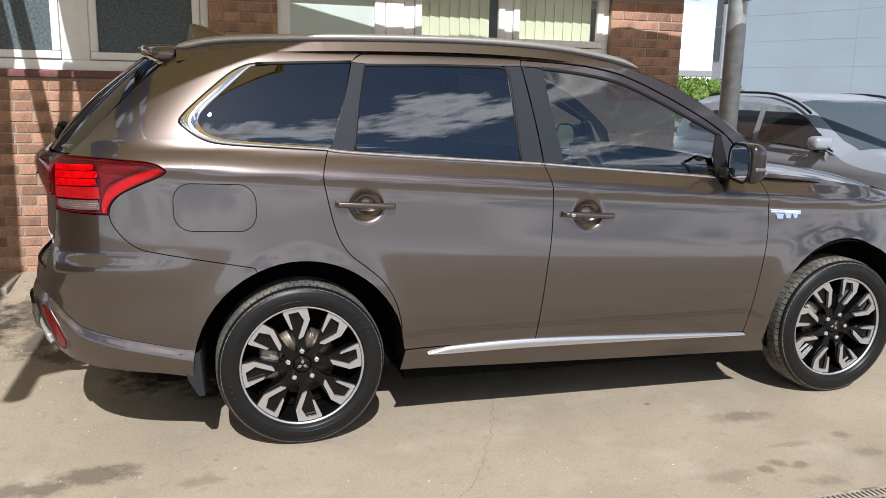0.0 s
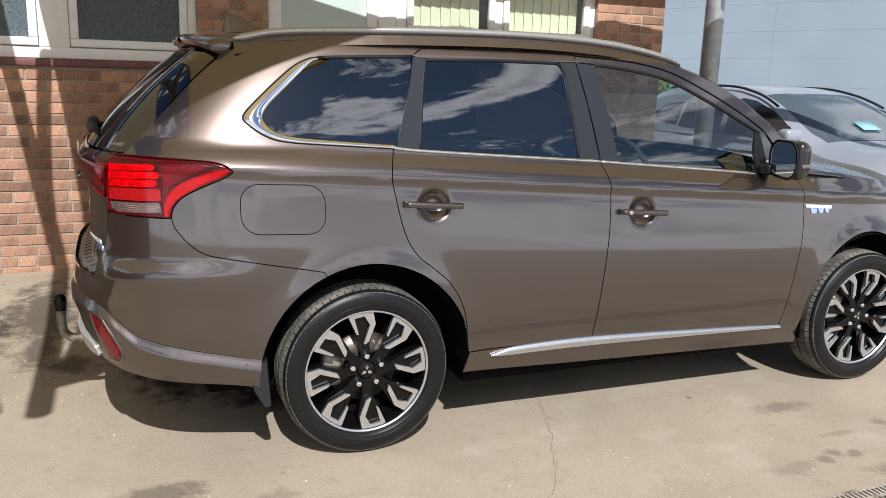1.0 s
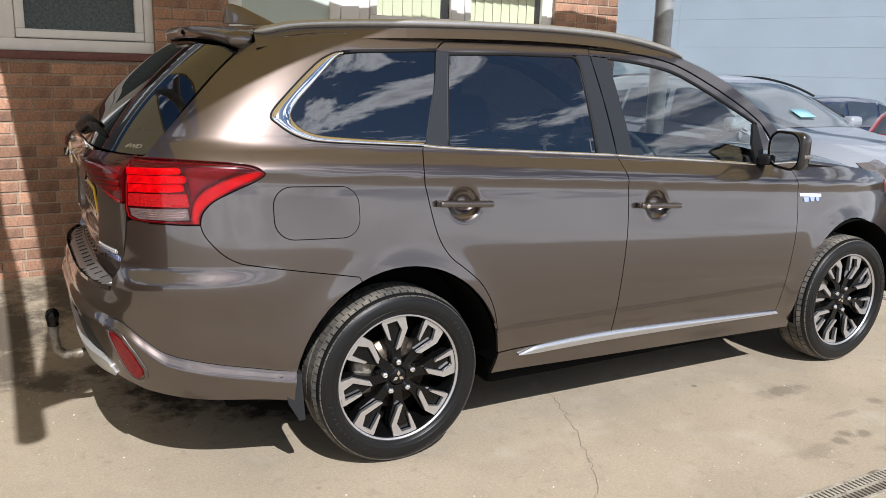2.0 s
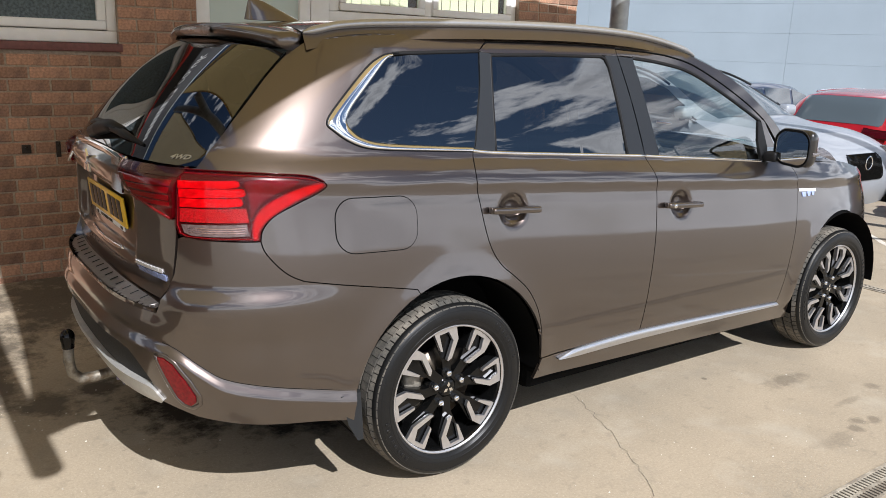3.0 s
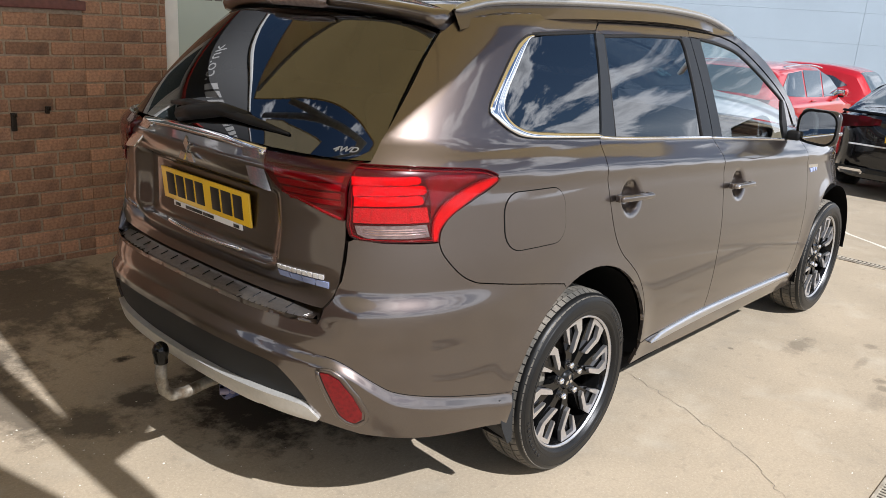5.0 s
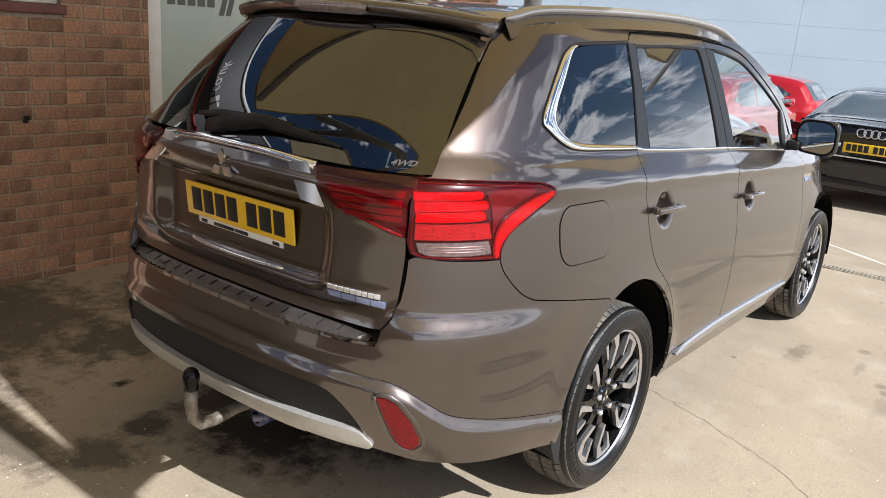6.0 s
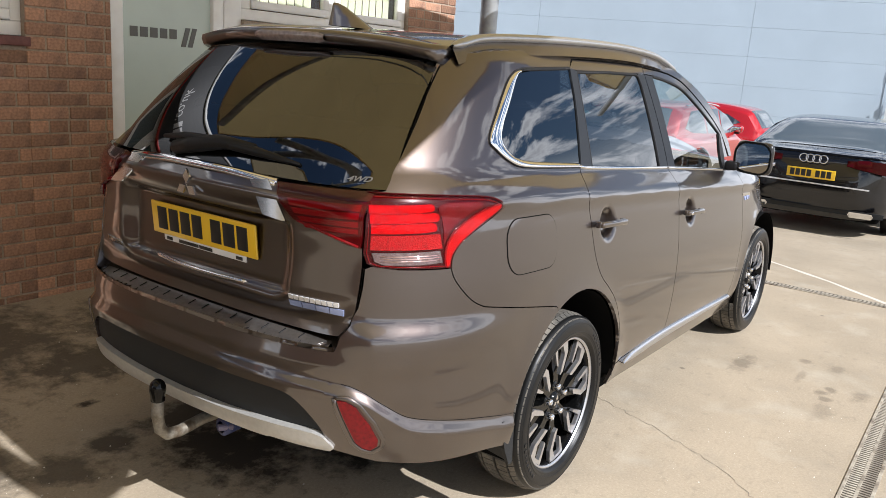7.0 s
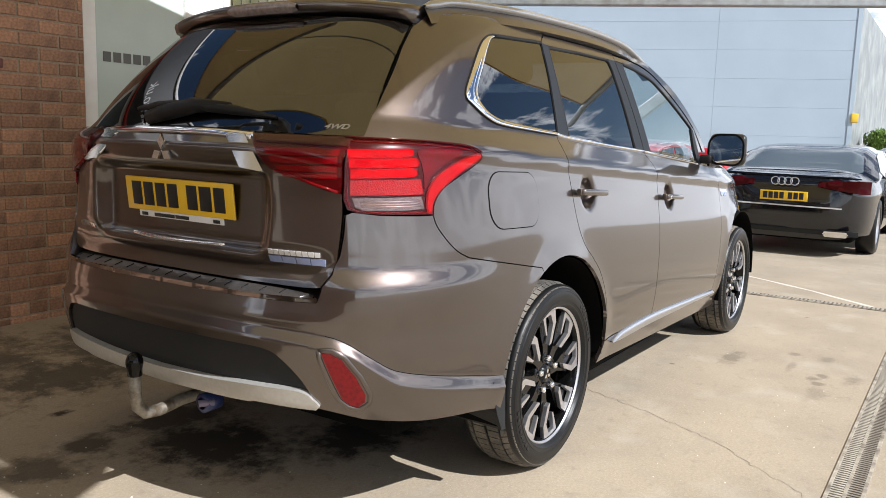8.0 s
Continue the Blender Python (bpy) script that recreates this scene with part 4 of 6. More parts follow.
# spoiler
def spoiler_ring(y):
    t = min(abs(y) / .57, 1)
    xe = -.628 + .085 * t ** 2.2
    zt = 1.652 - .034 * t ** 2.5
    xf = -.395 - .04 * t ** 2
    return [(xf, y, roof_at(max(xf, -.42), min(abs(y), .56)) + .001), (-.48, y, zt + .008 - .004 * t), (xe + .03, y, zt + .002), (xe + .004, y, zt - .006), (xe, y, zt - .020), (xe + .010, y, zt - .043), (xe + .035, y, zt - .054), (-.50, y, zt - .054), (xf, y, zt - .05)]


vv, ff = [], []
ys = np.linspace(-.565, .565, 33)
for y in ys:
    vv += spoiler_ring(y)
k = 9
for i in range(len(ys) - 1):
    ff += [(i * k + j, i * k + (j + 1) % k, (i + 1) * k + (j + 1) % k, (i + 1) * k + j) for j in range(k)]
ff += [tuple(range(k)), tuple(range(len(vv) - k, len(vv)))[::-1]]
me = mesh_of("roof_spoiler", vv, ff, PAINT)
bm = bmesh.new()
bm.from_mesh(me)
bmesh.ops.recalc_face_normals(bm, faces=bm.faces)
bm.to_mesh(me)
bm.free()
me.shade_smooth()
spoiler = part("roof_spoiler", me, PAINT, tailgate, "brown roof spoiler over the rear window")
HIGH_LENS = mat("grey_smoked_lens", (0.30, 0.25, 0.24), 0.25, 0.4, coat=0.6, grain=(60, 0.25))
vv, ff = [], []
for y in np.linspace(-.165, .165, 13):
    r = spoiler_ring(y)
    e = abs(y) > .16
    vv += [(r[4][0] - .002, y, r[4][2] + (.010 if not e else .002)), (r[4][0] - .008, y, r[4][2] + (.002 if not e else -.004)), (r[4][0] - .006, y, r[4][2] - .012), (r[5][0] - .004, y, r[5][2] - (.003 if not e else -.006))]
ff = [(4 * i + j, 4 * i + j + 1, 4 * i + j + 5, 4 * i + j + 4) for i in range(12) for j in range(3)]
part("high_brake_light", mesh_of("high_brake_light", vv, ff, HIGH_LENS), HIGH_LENS, spoiler, "smoked high-level brake light")
# tow bar
tow = part("tow_bar", tubed([(-1.155, 0, .46), (-1.157, 0, .40), (-1.148, 0, .35), (-1.12, 0, .322), (-1.07, 0, .318), (-.98, 0, .33), (-.70, 0, .33)], .020, 14), STEEL, car, "worn steel swan-neck tow bar")
part("tow_ball_cover", lathe([(.001, .072), (.012, .070), (.021, .062), (.026, .049), (.0265, .036), (.023, .020), (.0225, .0), (.019, -.003)], 24, "z"), PIANO, tow, "black plastic ball cover", m=pose(-1.155, 0, .453))
part("tow_socket", lathe([(.001, -.03), (.03, -.03), (.032, .03), (.02, .035)], 18), mat("socket_blue", (.02, .03, .10), .4), car, m=pose(-.965, -.12, .345, 0, 0, 90))
part("tow_pin", lathe([(.001, -.02), (.012, -.018), (.012, .03)], 12), mat("pin_grey", (.16, .14, .20), .4), car, m=pose(-.99, -.14, .35, 0, 0, 60))

# dark inner shell, cabin floor, seats
for dims in ((-.92, -.60, .42, 3.3, .60, .80, .06), (-.60, -.58, .21, 3.2, .58, .45, .03), (.44, -.80, .215, 2.24, .80, .45, .03), (-.70, -.80, .80, 2.05, .80, 1.02, .04), (.44, -.84, .30, 2.24, .84, .80, .02), (-.96, -.50, .46, -.5, .50, .72, .04)):
    part("inner_shell", boxed(*dims), INNER, car, smooth=False)
part("axle_beam", tubed([(0, -.7, .33), (0, .7, .33)], .05, 12), INNER, car)
bm = boxed(1.60, -.72, .80, 2.12, .72, 1.085, .06, seg=3)
dash = part("dashboard", bm, CABIN, car)
bm = bmesh.new()
for k in range(28):
    a = 2 * math.pi * k / 28
    b = 2 * math.pi * (k + 1) / 28
    tube(bm, [(0, .185 * math.cos(a), .185 * math.sin(a)), (0, .185 * math.cos(b), .185 * math.sin(b))], .015, 8, False)
box(bm, -.01, -.17, -.015, .012, .17, .015)
box(bm, -.02, -.06, -.07, .015, .06, .05, .02)
part("steering_wheel", bm, CABIN, dash, m=pose(1.52, -.37, 1.06, 0, -24, 0))
for y in (-.37, .37):
    bm = bmesh.new()
    box(bm, .55, y - .25, .72, 1.08, y + .25, .86, .06, seg=3)
    box(bm, -.07, y - .25, -.05, .07, y + .25, .58, .06, m=Matrix.Translation((.58, 0, .84)) @ pose(0, 0, 0, 0, -14, 0), seg=3)
    box(bm, -.05, y - .13, .62, .05, y + .13, .80, .045, m=Matrix.Translation((.58, 0, .84)) @ pose(0, 0, 0, 0, -14, 0), seg=3)
    part("front_seat", bm, CABIN, car)
for y in (-.45, 0, .45):
    bm = bmesh.new()
    box(bm, -.36, y - .22, .75, .18, y + .22, .88, .05)
    box(bm, -.06, y - .22, 0, .06, y + .22, .52, .05, m=Matrix.Translation((-.34, 0, .84)) @ pose(0, 0, 0, 0, -16, 0))
    box(bm, -.045, y - .12, .54, .045, y + .12, .68, .04, m=Matrix.Translation((-.34, 0, .84)) @ pose(0, 0, 0, 0, -16, 0))
    part("rear_seat", bm, CABIN, car)
grid_part("headliner", lambda a, b: (-.35 + 1.75 * a, -.56 + 1.12 * b, roof_at(-.35 + 1.75 * a, -.56 + 1.12 * b) - .03), 8, 8, CABIN)


# ---- wheels ----
def u_spoke():
    """One machined spoke face: a bridge at the rim and two legs, the longer one kinked towards the hub."""
    k = .00083
    return [(a * k, b * k) for a, b in ((-100, 284), (-70, 293), (-40, 299), (-8, 301), (20, 300), (27, 268), (34, 237), (3, 150), (-18, 137), (-22, 142), (6, 232), (-22, 278), (-72, 268), (-48, 186), (-60, 190), (-97, 268))]


def extrude_shape(shape, y0, y1, bevel=0.0):
    bm = bmesh.new()
    a = [bm.verts.new((x, y0, z)) for x, z in shape]
    b = [bm.verts.new((x, y1, z)) for x, z in shape]
    n = len(shape)
    bm.faces.new(a)
    bm.faces.new(b[::-1])
    for k in range(n):
        bm.faces.new((a[k], b[k], b[(k + 1) % n], a[(k + 1) % n]))
    bmesh.ops.recalc_face_normals(bm, faces=bm.faces)
    return bm


def make_wheel(s, first=None):
    """A wheel at the origin; its outer face looks to -y for s = 1."""
    w = part("wheel", lathe([(.251, -.072), (.255, -.080), (.252, -.088), (.246, -.084), (.243, -.064), (.224, .0), (.215, .10), (.246, .11)], 64), PIANO, car, "gloss black and machined alloy wheel")
    part("rim_lip", lathe([(.2465, -.082), (.249, -.0915), (.2555, -.0925), (.259, -.086)], 64), ALLOY, w)
    R = .3475
    prof = [(.252, -.084), (.259, -.0975), (.268, -.1060), (.290, -.1090), (.313, -.1070), (.329, -.0995), (.3395, -.0880), (R - .008, -.080), (R - .007, -.04), (R - .007, .04), (R - .008, .085), (.33, .10), (.29, .112), (.254, .10), (.246, .08)]
    tyre = part("tyre", lathe(prof, 72), RUBBER, w, "black road tyre")
    part("tyre_bead", lathe([(.262, -.1005), (.265, -.1045), (.270, -.1070), (.2725, -.1065)], 64), RUBBER, tyre)
    for ra in (.283, .3165):
        part("sidewall_ring", lathe([(ra - .0015, -.1070 if ra < .3 else -.1045), (ra, -.1105 if ra < .3 else -.1078), (ra + .0015, -.1070 if ra < .3 else -.1040)], 64), RUBBER, tyre)
    for k in range(26):
        if k % 13 < 8:
            part("sidewall_bar", boxed(-.0065 if k % 3 else -.003, -.1105, .2925, .0065 if k % 3 else .003, -.105, .3055, .001, m=pose(0, 0, 0, 0, k * 4.9 + (40 if k < 13 else 160), 0)), RUBBER, tyre)
    bm = bmesh.new()
    n = 68
    for k in range(n):
        a = 2 * math.pi * k / n
        da = 2 * math.pi / n
        # shoulder blocks and two rows of rib blocks
        for (ya, yb, ra, rb, shift, fill) in ((-.0995, -.058, .331, R, .0, .86), (-.050, -.006, R, R, .4, .90), (.006, .050, R, R, .1, .90), (.058, .098, R, .331, .6, .86)):
            pts = []
            for (aa, yy, rr) in ((0, ya, ra), (fill, ya, ra), (fill, yb, rb), (0, yb, rb)):
                t = a + da * (aa + shift)
                for low in (0, 1):
                    r2 = rr - .010 * low
                    pts.append(bm.verts.new((r2 * math.cos(t), yy, r2 * math.sin(t))))
            bm.faces.new((pts[0], pts[2], pts[4], pts[6]))
            for i, j in ((0, 2), (2, 4), (4, 6), (6, 0)):
                bm.faces.new((pts[i], pts[j], pts[j + 1], pts[i + 1]))
    bmesh.ops.recalc_face_normals(bm, faces=bm.faces)
    part("tread", bm, TREAD, tyre, "dusty tread blocks", smooth=False)
    shape = u_spoke()
    for k in range(8):
        ang = 45 * k + 1
        m = pose(0, 0, 0, 0, ang, 0)
        part("spoke", extrude_shape([(.042 * math.sin(radians(q)), .042 * math.cos(radians(q))) for q in (-24, 24)] + [(.012, .105), (.031, .192), (.020, .249), (-.084, .235), (-.050, .150), (-.026, .105)], -.060, -.02), PIANO, w, m=m, smooth=False)
        part("spoke_face", extrude_shape(shape, -.0815, -.066), ALLOY, w, m=m, smooth=False)
    part("hub", lathe([(.001, -.070), (.029, -.070), (.033, -.066), (.036, -.058), (.050, -.054), (.056, -.048), (.060, -.01)], 40), PIANO, w)
    for k in range(5):
        a = radians(72 * k + 20)
        part("nut_well", lathe([(.013, -.052), (.020, -.062), (.022, -.058), (.023, -.02)], 16), PIANO, w, m=pose(.062 * math.cos(a), 0, .062 * math.sin(a)))
    for k in range(5):
        a = radians(72 * k + 20)
        part("wheel_nut", lathe([(.001, -.082), (.010, -.082), (.013, -.075), (.014, -.050)], 6), CHROME, w, m=pose(.062 * math.cos(a), 0, .062 * math.sin(a)))
    for ang in (90, 210, 330):
        shape2 = [(r * math.cos(radians(ang + o)), r * math.sin(radians(ang + o))) for r, o in ((.003, 0), (.0145, 30), (.026, 0), (.0145, -30))]
        part("cap_lozenge", extrude_shape(shape2, -.073, -.070), CHROME, w, smooth=False)
    part("brake_disc", lathe([(.06, -.012), (.145, -.012), (.145, .008), (.06, .008)], 48), DISC, w)
    part("caliper", boxed(-.17, -.03, -.07, -.09, .05, .07, .02), STEEL, w)
    part("wheel_backing", lathe([(.001, .03), (.216, .03)], 32), INNER, w)
    part("valve", tubed([(.195, -.05, .05), (.190, -.075, .052)], .004, 8), CHROME, w)
    return w


w0 = make_wheel(1)
w0.matrix_basis = pose(0, -.775, .345)
for m in (pose(2.67, -.785, .345, 0, 22, 0), pose(0, .775, .345, 0, 10, 180), pose(2.67, .785, .345, 0, 35, 180)):
    copy_thing(w0, m)

# ---- the yard ----
def ground_material(stains_and_shade):
    """Pale worn concrete, with grit, large tone changes and soft-edged patches of stain and painted-in shade at (x, y,
    rx, ry, strength).
    """
    m = mat("worn_concrete", (0.388, 0.321, 0.232), 0.9, grain=(90, 0.10), alt=((0.290, 0.243, 0.177), 1.2, 0.42, 0.78), bump=(150, 0.0012), spec=0.2)
    nt = m.node_tree
    b = nt.nodes["Principled BSDF"]
    tex = nt.nodes.new("ShaderNodeTexCoord")
    wob = nt.nodes.new("ShaderNodeTexNoise")
    wob.inputs["Scale"].default_value, wob.inputs["Detail"].default_value, wob.inputs["Roughness"].default_value = 8.0, 12, 0.70
    nt.links.new(tex.outputs["Object"], wob.inputs["Vector"])
    total = None
    for x, y, rx, ry, k in stains_and_shade:
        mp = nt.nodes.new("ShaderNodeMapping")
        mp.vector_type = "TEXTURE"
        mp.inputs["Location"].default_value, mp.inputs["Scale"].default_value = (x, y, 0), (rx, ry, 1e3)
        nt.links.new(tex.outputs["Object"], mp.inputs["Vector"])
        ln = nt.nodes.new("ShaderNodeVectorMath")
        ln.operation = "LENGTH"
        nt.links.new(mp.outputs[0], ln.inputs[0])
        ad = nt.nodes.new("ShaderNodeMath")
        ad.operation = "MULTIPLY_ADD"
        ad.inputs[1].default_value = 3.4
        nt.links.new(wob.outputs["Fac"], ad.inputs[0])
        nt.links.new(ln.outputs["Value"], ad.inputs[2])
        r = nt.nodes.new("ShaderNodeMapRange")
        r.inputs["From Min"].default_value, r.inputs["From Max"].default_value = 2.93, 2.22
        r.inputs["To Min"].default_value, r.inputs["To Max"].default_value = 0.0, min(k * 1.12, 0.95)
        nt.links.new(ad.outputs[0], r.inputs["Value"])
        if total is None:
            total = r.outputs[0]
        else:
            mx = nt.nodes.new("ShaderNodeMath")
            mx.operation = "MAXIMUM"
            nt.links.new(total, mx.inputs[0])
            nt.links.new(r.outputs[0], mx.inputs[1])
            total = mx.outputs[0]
    # scattered small dark spots
    vo = nt.nodes.new("ShaderNodeTexVoronoi")
    vo.inputs["Scale"].default_value = 2.6
    nt.links.new(tex.outputs["Object"], vo.inputs["Vector"])
    sp = nt.nodes.new("ShaderNodeMapRange")
    sp.inputs["From Min"].default_value, sp.inputs["From Max"].default_value = 0.05, 0.025
    sp.inputs["To Min"].default_value, sp.inputs["To Max"].default_value = 0.0, 0.5
    nt.links.new(vo.outputs["Distance"], sp.inputs["Value"])
    mx = nt.nodes.new("ShaderNodeMath")
    mx.operation = "MAXIMUM"
    nt.links.new(total, mx.inputs[0])
    nt.links.new(sp.outputs[0], mx.inputs[1])
    old = b.inputs["Base Color"].links[0].from_socket
    for scale, low, high, amount, tone in ((420, .31, .36, .55, (0.12, 0.10, 0.075, 1)), (160, .63, .67, .50, (0.60, 0.54, 0.43, 1)), (45, .60, .68, .35, (0.25, 0.21, 0.155, 1)), (14, .57, .68, .42, (0.24, 0.205, 0.155, 1)), (5, .54, .70, .40, (0.30, 0.26, 0.20, 1)), (2.6, .54, .70, .35, (0.49, 0.44, 0.35, 1))):
        nz = nt.nodes.new("ShaderNodeTexNoise")
        nz.inputs["Scale"].default_value, nz.inputs["Detail"].default_value, nz.inputs["Roughness"].default_value = scale, 3 if scale > 100 else 8, 0.6
        nt.links.new(tex.outputs["Object"], nz.inputs["Vector"])
        mr = nt.nodes.new("ShaderNodeMapRange")
        mr.inputs["From Min"].default_value, mr.inputs["From Max"].default_value = (high, low) if scale == 420 else (low, high)
        mr.inputs["To Max"].default_value = amount
        nt.links.new(nz.outputs["Fac"], mr.inputs["Value"])
        mm = nt.nodes.new("ShaderNodeMix")
        mm.data_type = "RGBA"
        nt.links.new(mr.outputs[0], mm.inputs["Factor"])
        nt.links.new(old, mm.inputs["A"])
        mm.inputs["B"].default_value = tone
        old = mm.outputs["Result"]
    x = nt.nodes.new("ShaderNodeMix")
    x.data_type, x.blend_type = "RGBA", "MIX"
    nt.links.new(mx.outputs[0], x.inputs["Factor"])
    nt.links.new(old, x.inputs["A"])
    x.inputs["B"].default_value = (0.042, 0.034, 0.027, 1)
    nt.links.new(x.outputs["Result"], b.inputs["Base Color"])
    return m


# oil and damp marks; the strip at (-1.34, .85) is shade painted in
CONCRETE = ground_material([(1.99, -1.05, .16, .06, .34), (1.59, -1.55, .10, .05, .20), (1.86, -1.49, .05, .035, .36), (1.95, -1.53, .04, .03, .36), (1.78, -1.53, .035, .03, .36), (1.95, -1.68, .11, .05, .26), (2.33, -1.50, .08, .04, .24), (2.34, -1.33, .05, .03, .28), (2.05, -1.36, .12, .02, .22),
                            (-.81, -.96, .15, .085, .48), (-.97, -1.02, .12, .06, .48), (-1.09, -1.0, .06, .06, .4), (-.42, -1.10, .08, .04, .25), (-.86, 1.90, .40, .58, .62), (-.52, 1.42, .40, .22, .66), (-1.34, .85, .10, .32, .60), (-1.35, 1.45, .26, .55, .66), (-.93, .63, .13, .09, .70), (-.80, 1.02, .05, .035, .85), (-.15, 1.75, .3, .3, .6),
                            # first two: oil, with the shade under the rear bumper painted in
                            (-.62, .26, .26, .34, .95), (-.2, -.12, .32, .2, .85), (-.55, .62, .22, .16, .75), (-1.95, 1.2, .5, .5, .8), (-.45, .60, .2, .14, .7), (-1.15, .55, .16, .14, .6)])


def ground_z(x, y):
    return .095 * step_up(1.0, 2.4, y) * (1 - step_up(4, 7, x)) - .06 * step_up(6.2, 7.4, x) - .26 * step_up(7.8, 10.2, x) * step_up(.7, 1.7, y)


gx = np.concatenate([np.linspace(-2500, -12, 10), np.arange(-8, 16.1, .4), np.linspace(20, 2500, 10)])
gy = np.concatenate([np.linspace(-2500, -12, 10), np.arange(-8, 8.1, .2), np.linspace(12, 2500, 10)])
vv = [(x, y, ground_z(x, y)) for x in gx for y in gy]
m_ = len(gy)
ff = [(i * m_ + j, (i + 1) * m_ + j, (i + 1) * m_ + j + 1, i * m_ + j + 1) for i in range(len(gx) - 1) for j in range(m_ - 1)]
tagged(part("ground", mesh_of("ground", vv, ff, CONCRETE), CONCRETE, None), "worn pale concrete yard with oil staining and painted-in shade", "ground", kind="structure")
CRACK = mat("crack_dirt", (0.22, 0.18, 0.135), 0.9, grain=(90, 0.3))
JOINT = mat("joint_mortar", (0.62, 0.57, 0.48), 0.85, grain=(40, 0.12))


def crack(name, pts, width, label, material=CRACK, jitter=.012, step=.028):
    rnd = random.Random(len(name) + len(pts))
    path = []
    for (xa, ya), (xb, yb) in zip(pts, pts[1:]):
        n = max(2, int(math.hypot(xb - xa, yb - ya) / step))
        path += [(xa + (xb - xa) * k / n + rnd.uniform(-jitter, jitter), ya + (yb - ya) * k / n + rnd.uniform(-jitter, jitter)) for k in range(n)]
    path.append(pts[-1])
    out = ribbon(path, [width * rnd.uniform(.5, 1.4) for _ in path], None)
    n = len(path)
    vv = [(x, y, ground_z(x, y) + .0015) for x, y in out]
    ff = [(k, k + 1, 2 * n - 2 - k, 2 * n - 1 - k) for k in range(n - 1)]
    return tagged(part(name, mesh_of(name, vv, ff, material, False), material, None), label, "crack", kind="structure")


crack("ground_crack", [(1.0, -.42), (.93, -.60), (.85, -.85), (.75, -1.06), (.68, -1.20), (.60, -1.36), (.47, -1.50), (.35, -1.65), (.25, -1.76)], 0.0024, "thin dirt-filled crack in the concrete")
crack("ground_joint", [(6.4, .9), (5.07, -.42), (4.65, -1.05), (4.17, -1.63), (3.4, -2.6)], .045, "pale mortar joint across the yard", JOINT, .004, .2)

# drains with slotted grates
GRATE = mat("galvanised_grate", (0.38, 0.335, 0.26), 0.7, 0.1, grain=(60, 0.25), alt=((.14, .11, .08), 12, .45, .7))
SLOT = mat("drain_dark", (0.012, 0.011, 0.010), 0.9)


def drain(x0, y0, x1, y1, width, pitch, label):
    """A grated channel from one end of its middle line to the other."""
    length = math.hypot(x1 - x0, y1 - y0)
    d = thing("drain_channel", label, "drain", pose(x0, y0, .0, 0, 0, math.degrees(math.atan2(y1 - y0, x1 - x0))))
    h = width / 2
    part("gutter", boxed(0, -h + .012, .0012, length, h - .012, .0018), SLOT, d, smooth=False)
    for y in (-h, h - .014):
        part("rail", boxed(0, y, .0, length, y + .014, .006, .001, seg=1), GRATE, d, smooth=False)
    part("middle_rail", boxed(0, -.006, .001, length, .006, .0055), GRATE, d, smooth=False)
    n = min(280, int(length / pitch))
    bar = boxed(-pitch * .28, -h + .012, .001, pitch * .28, h - .012, .0052)
    me = part("slat", bar, GRATE, d, smooth=False, m=pose(pitch / 2, 0, 0)).data
    for k in range(1, n):
        part("slat", me, GRATE, d, m=pose((k + .5) * pitch, 0, 0))
    return d


drain(-.6, -1.83, 4.05, -1.83, .125, .0225, "galvanised slotted drain channel set in concrete")
drain(4.16, 1.9, 4.16, -2.2, .11, .03, "slotted drain channel crossing the yard")
bm = boxed(-2.10, 1.78, .04, -1.70, 2.22, .105, .012)
tagged(part("concrete_slab", bm, mat("slab_concrete", (.30, .27, .22), .85, grain=(30, .2), bump=(120, .004)), None), "loose pale concrete slab by the wall", "slab")

# ---- office building ----
BRICK = mat("red_brown_brick", (0.43, 0.237, 0.148), 0.85, grain=(70, 0.28), alt=((0.27, 0.155, 0.105), 9.0, 0.42, 0.68), bump=(120, 0.004), rand=0.34)
MORTAR = mat("mortar", (0.36, 0.285, 0.215), 0.9, grain=(60, 0.2), bump=(150, 0.003))
UPVC = mat("white_upvc", (0.86, 0.85, 0.82), 0.35, grain=(12, 0.04))
RED_TRIM = mat("red_trim", (0.55, 0.03, 0.02), 0.35)
DARK_FASCIA = mat("dark_fascia", (0.022, 0.023, 0.026), 0.45, grain=(4, 0.1))
FROST = mat("frosted_pane", (0.10, 0.13, 0.14), 0.22, grain=(60, 0.4), bump=(260, 0.006))
FILM = mat("frosted_green_film", (0.55, 0.63, 0.57), 0.30, grain=(3, 0.05))
SILL_TILE = mat("tile_sill", (0.17, 0.065, 0.055), 0.6, grain=(40, 0.2))
BLIND = mat("blind_cloth", (0.84, 0.82, 0.64), 0.8)
WINDOW_GLASS = glass("office_glass", (0.92, 0.94, 0.91), 0.0, 1.42)
WALL_Y = 2.31
bm = bmesh.new()
box(bm, -6, WALL_Y + .004, -.2, -.325, WALL_Y + .26, 1.503)
box(bm, -.325, WALL_Y + .004, -.2, .175, WALL_Y + .26, 2.6)
box(bm, 2.965, WALL_Y + .004, -.2, 3.655, WALL_Y + .26, 2.30)
box(bm, 1.165, WALL_Y + .004, -.2, 2.965, WALL_Y + .26, 1.76)
wall = tagged(part("wall_north", bm, MORTAR, None, smooth=False), "brown brick wall of the low office", "wall", kind="structure")
tagged(part("wall_east", boxed(3.41, WALL_Y + .26, -.2, 3.655, 9, 2.30), BRICK, None, smooth=False), "brown brick end wall of the office", "wall", kind="structure")
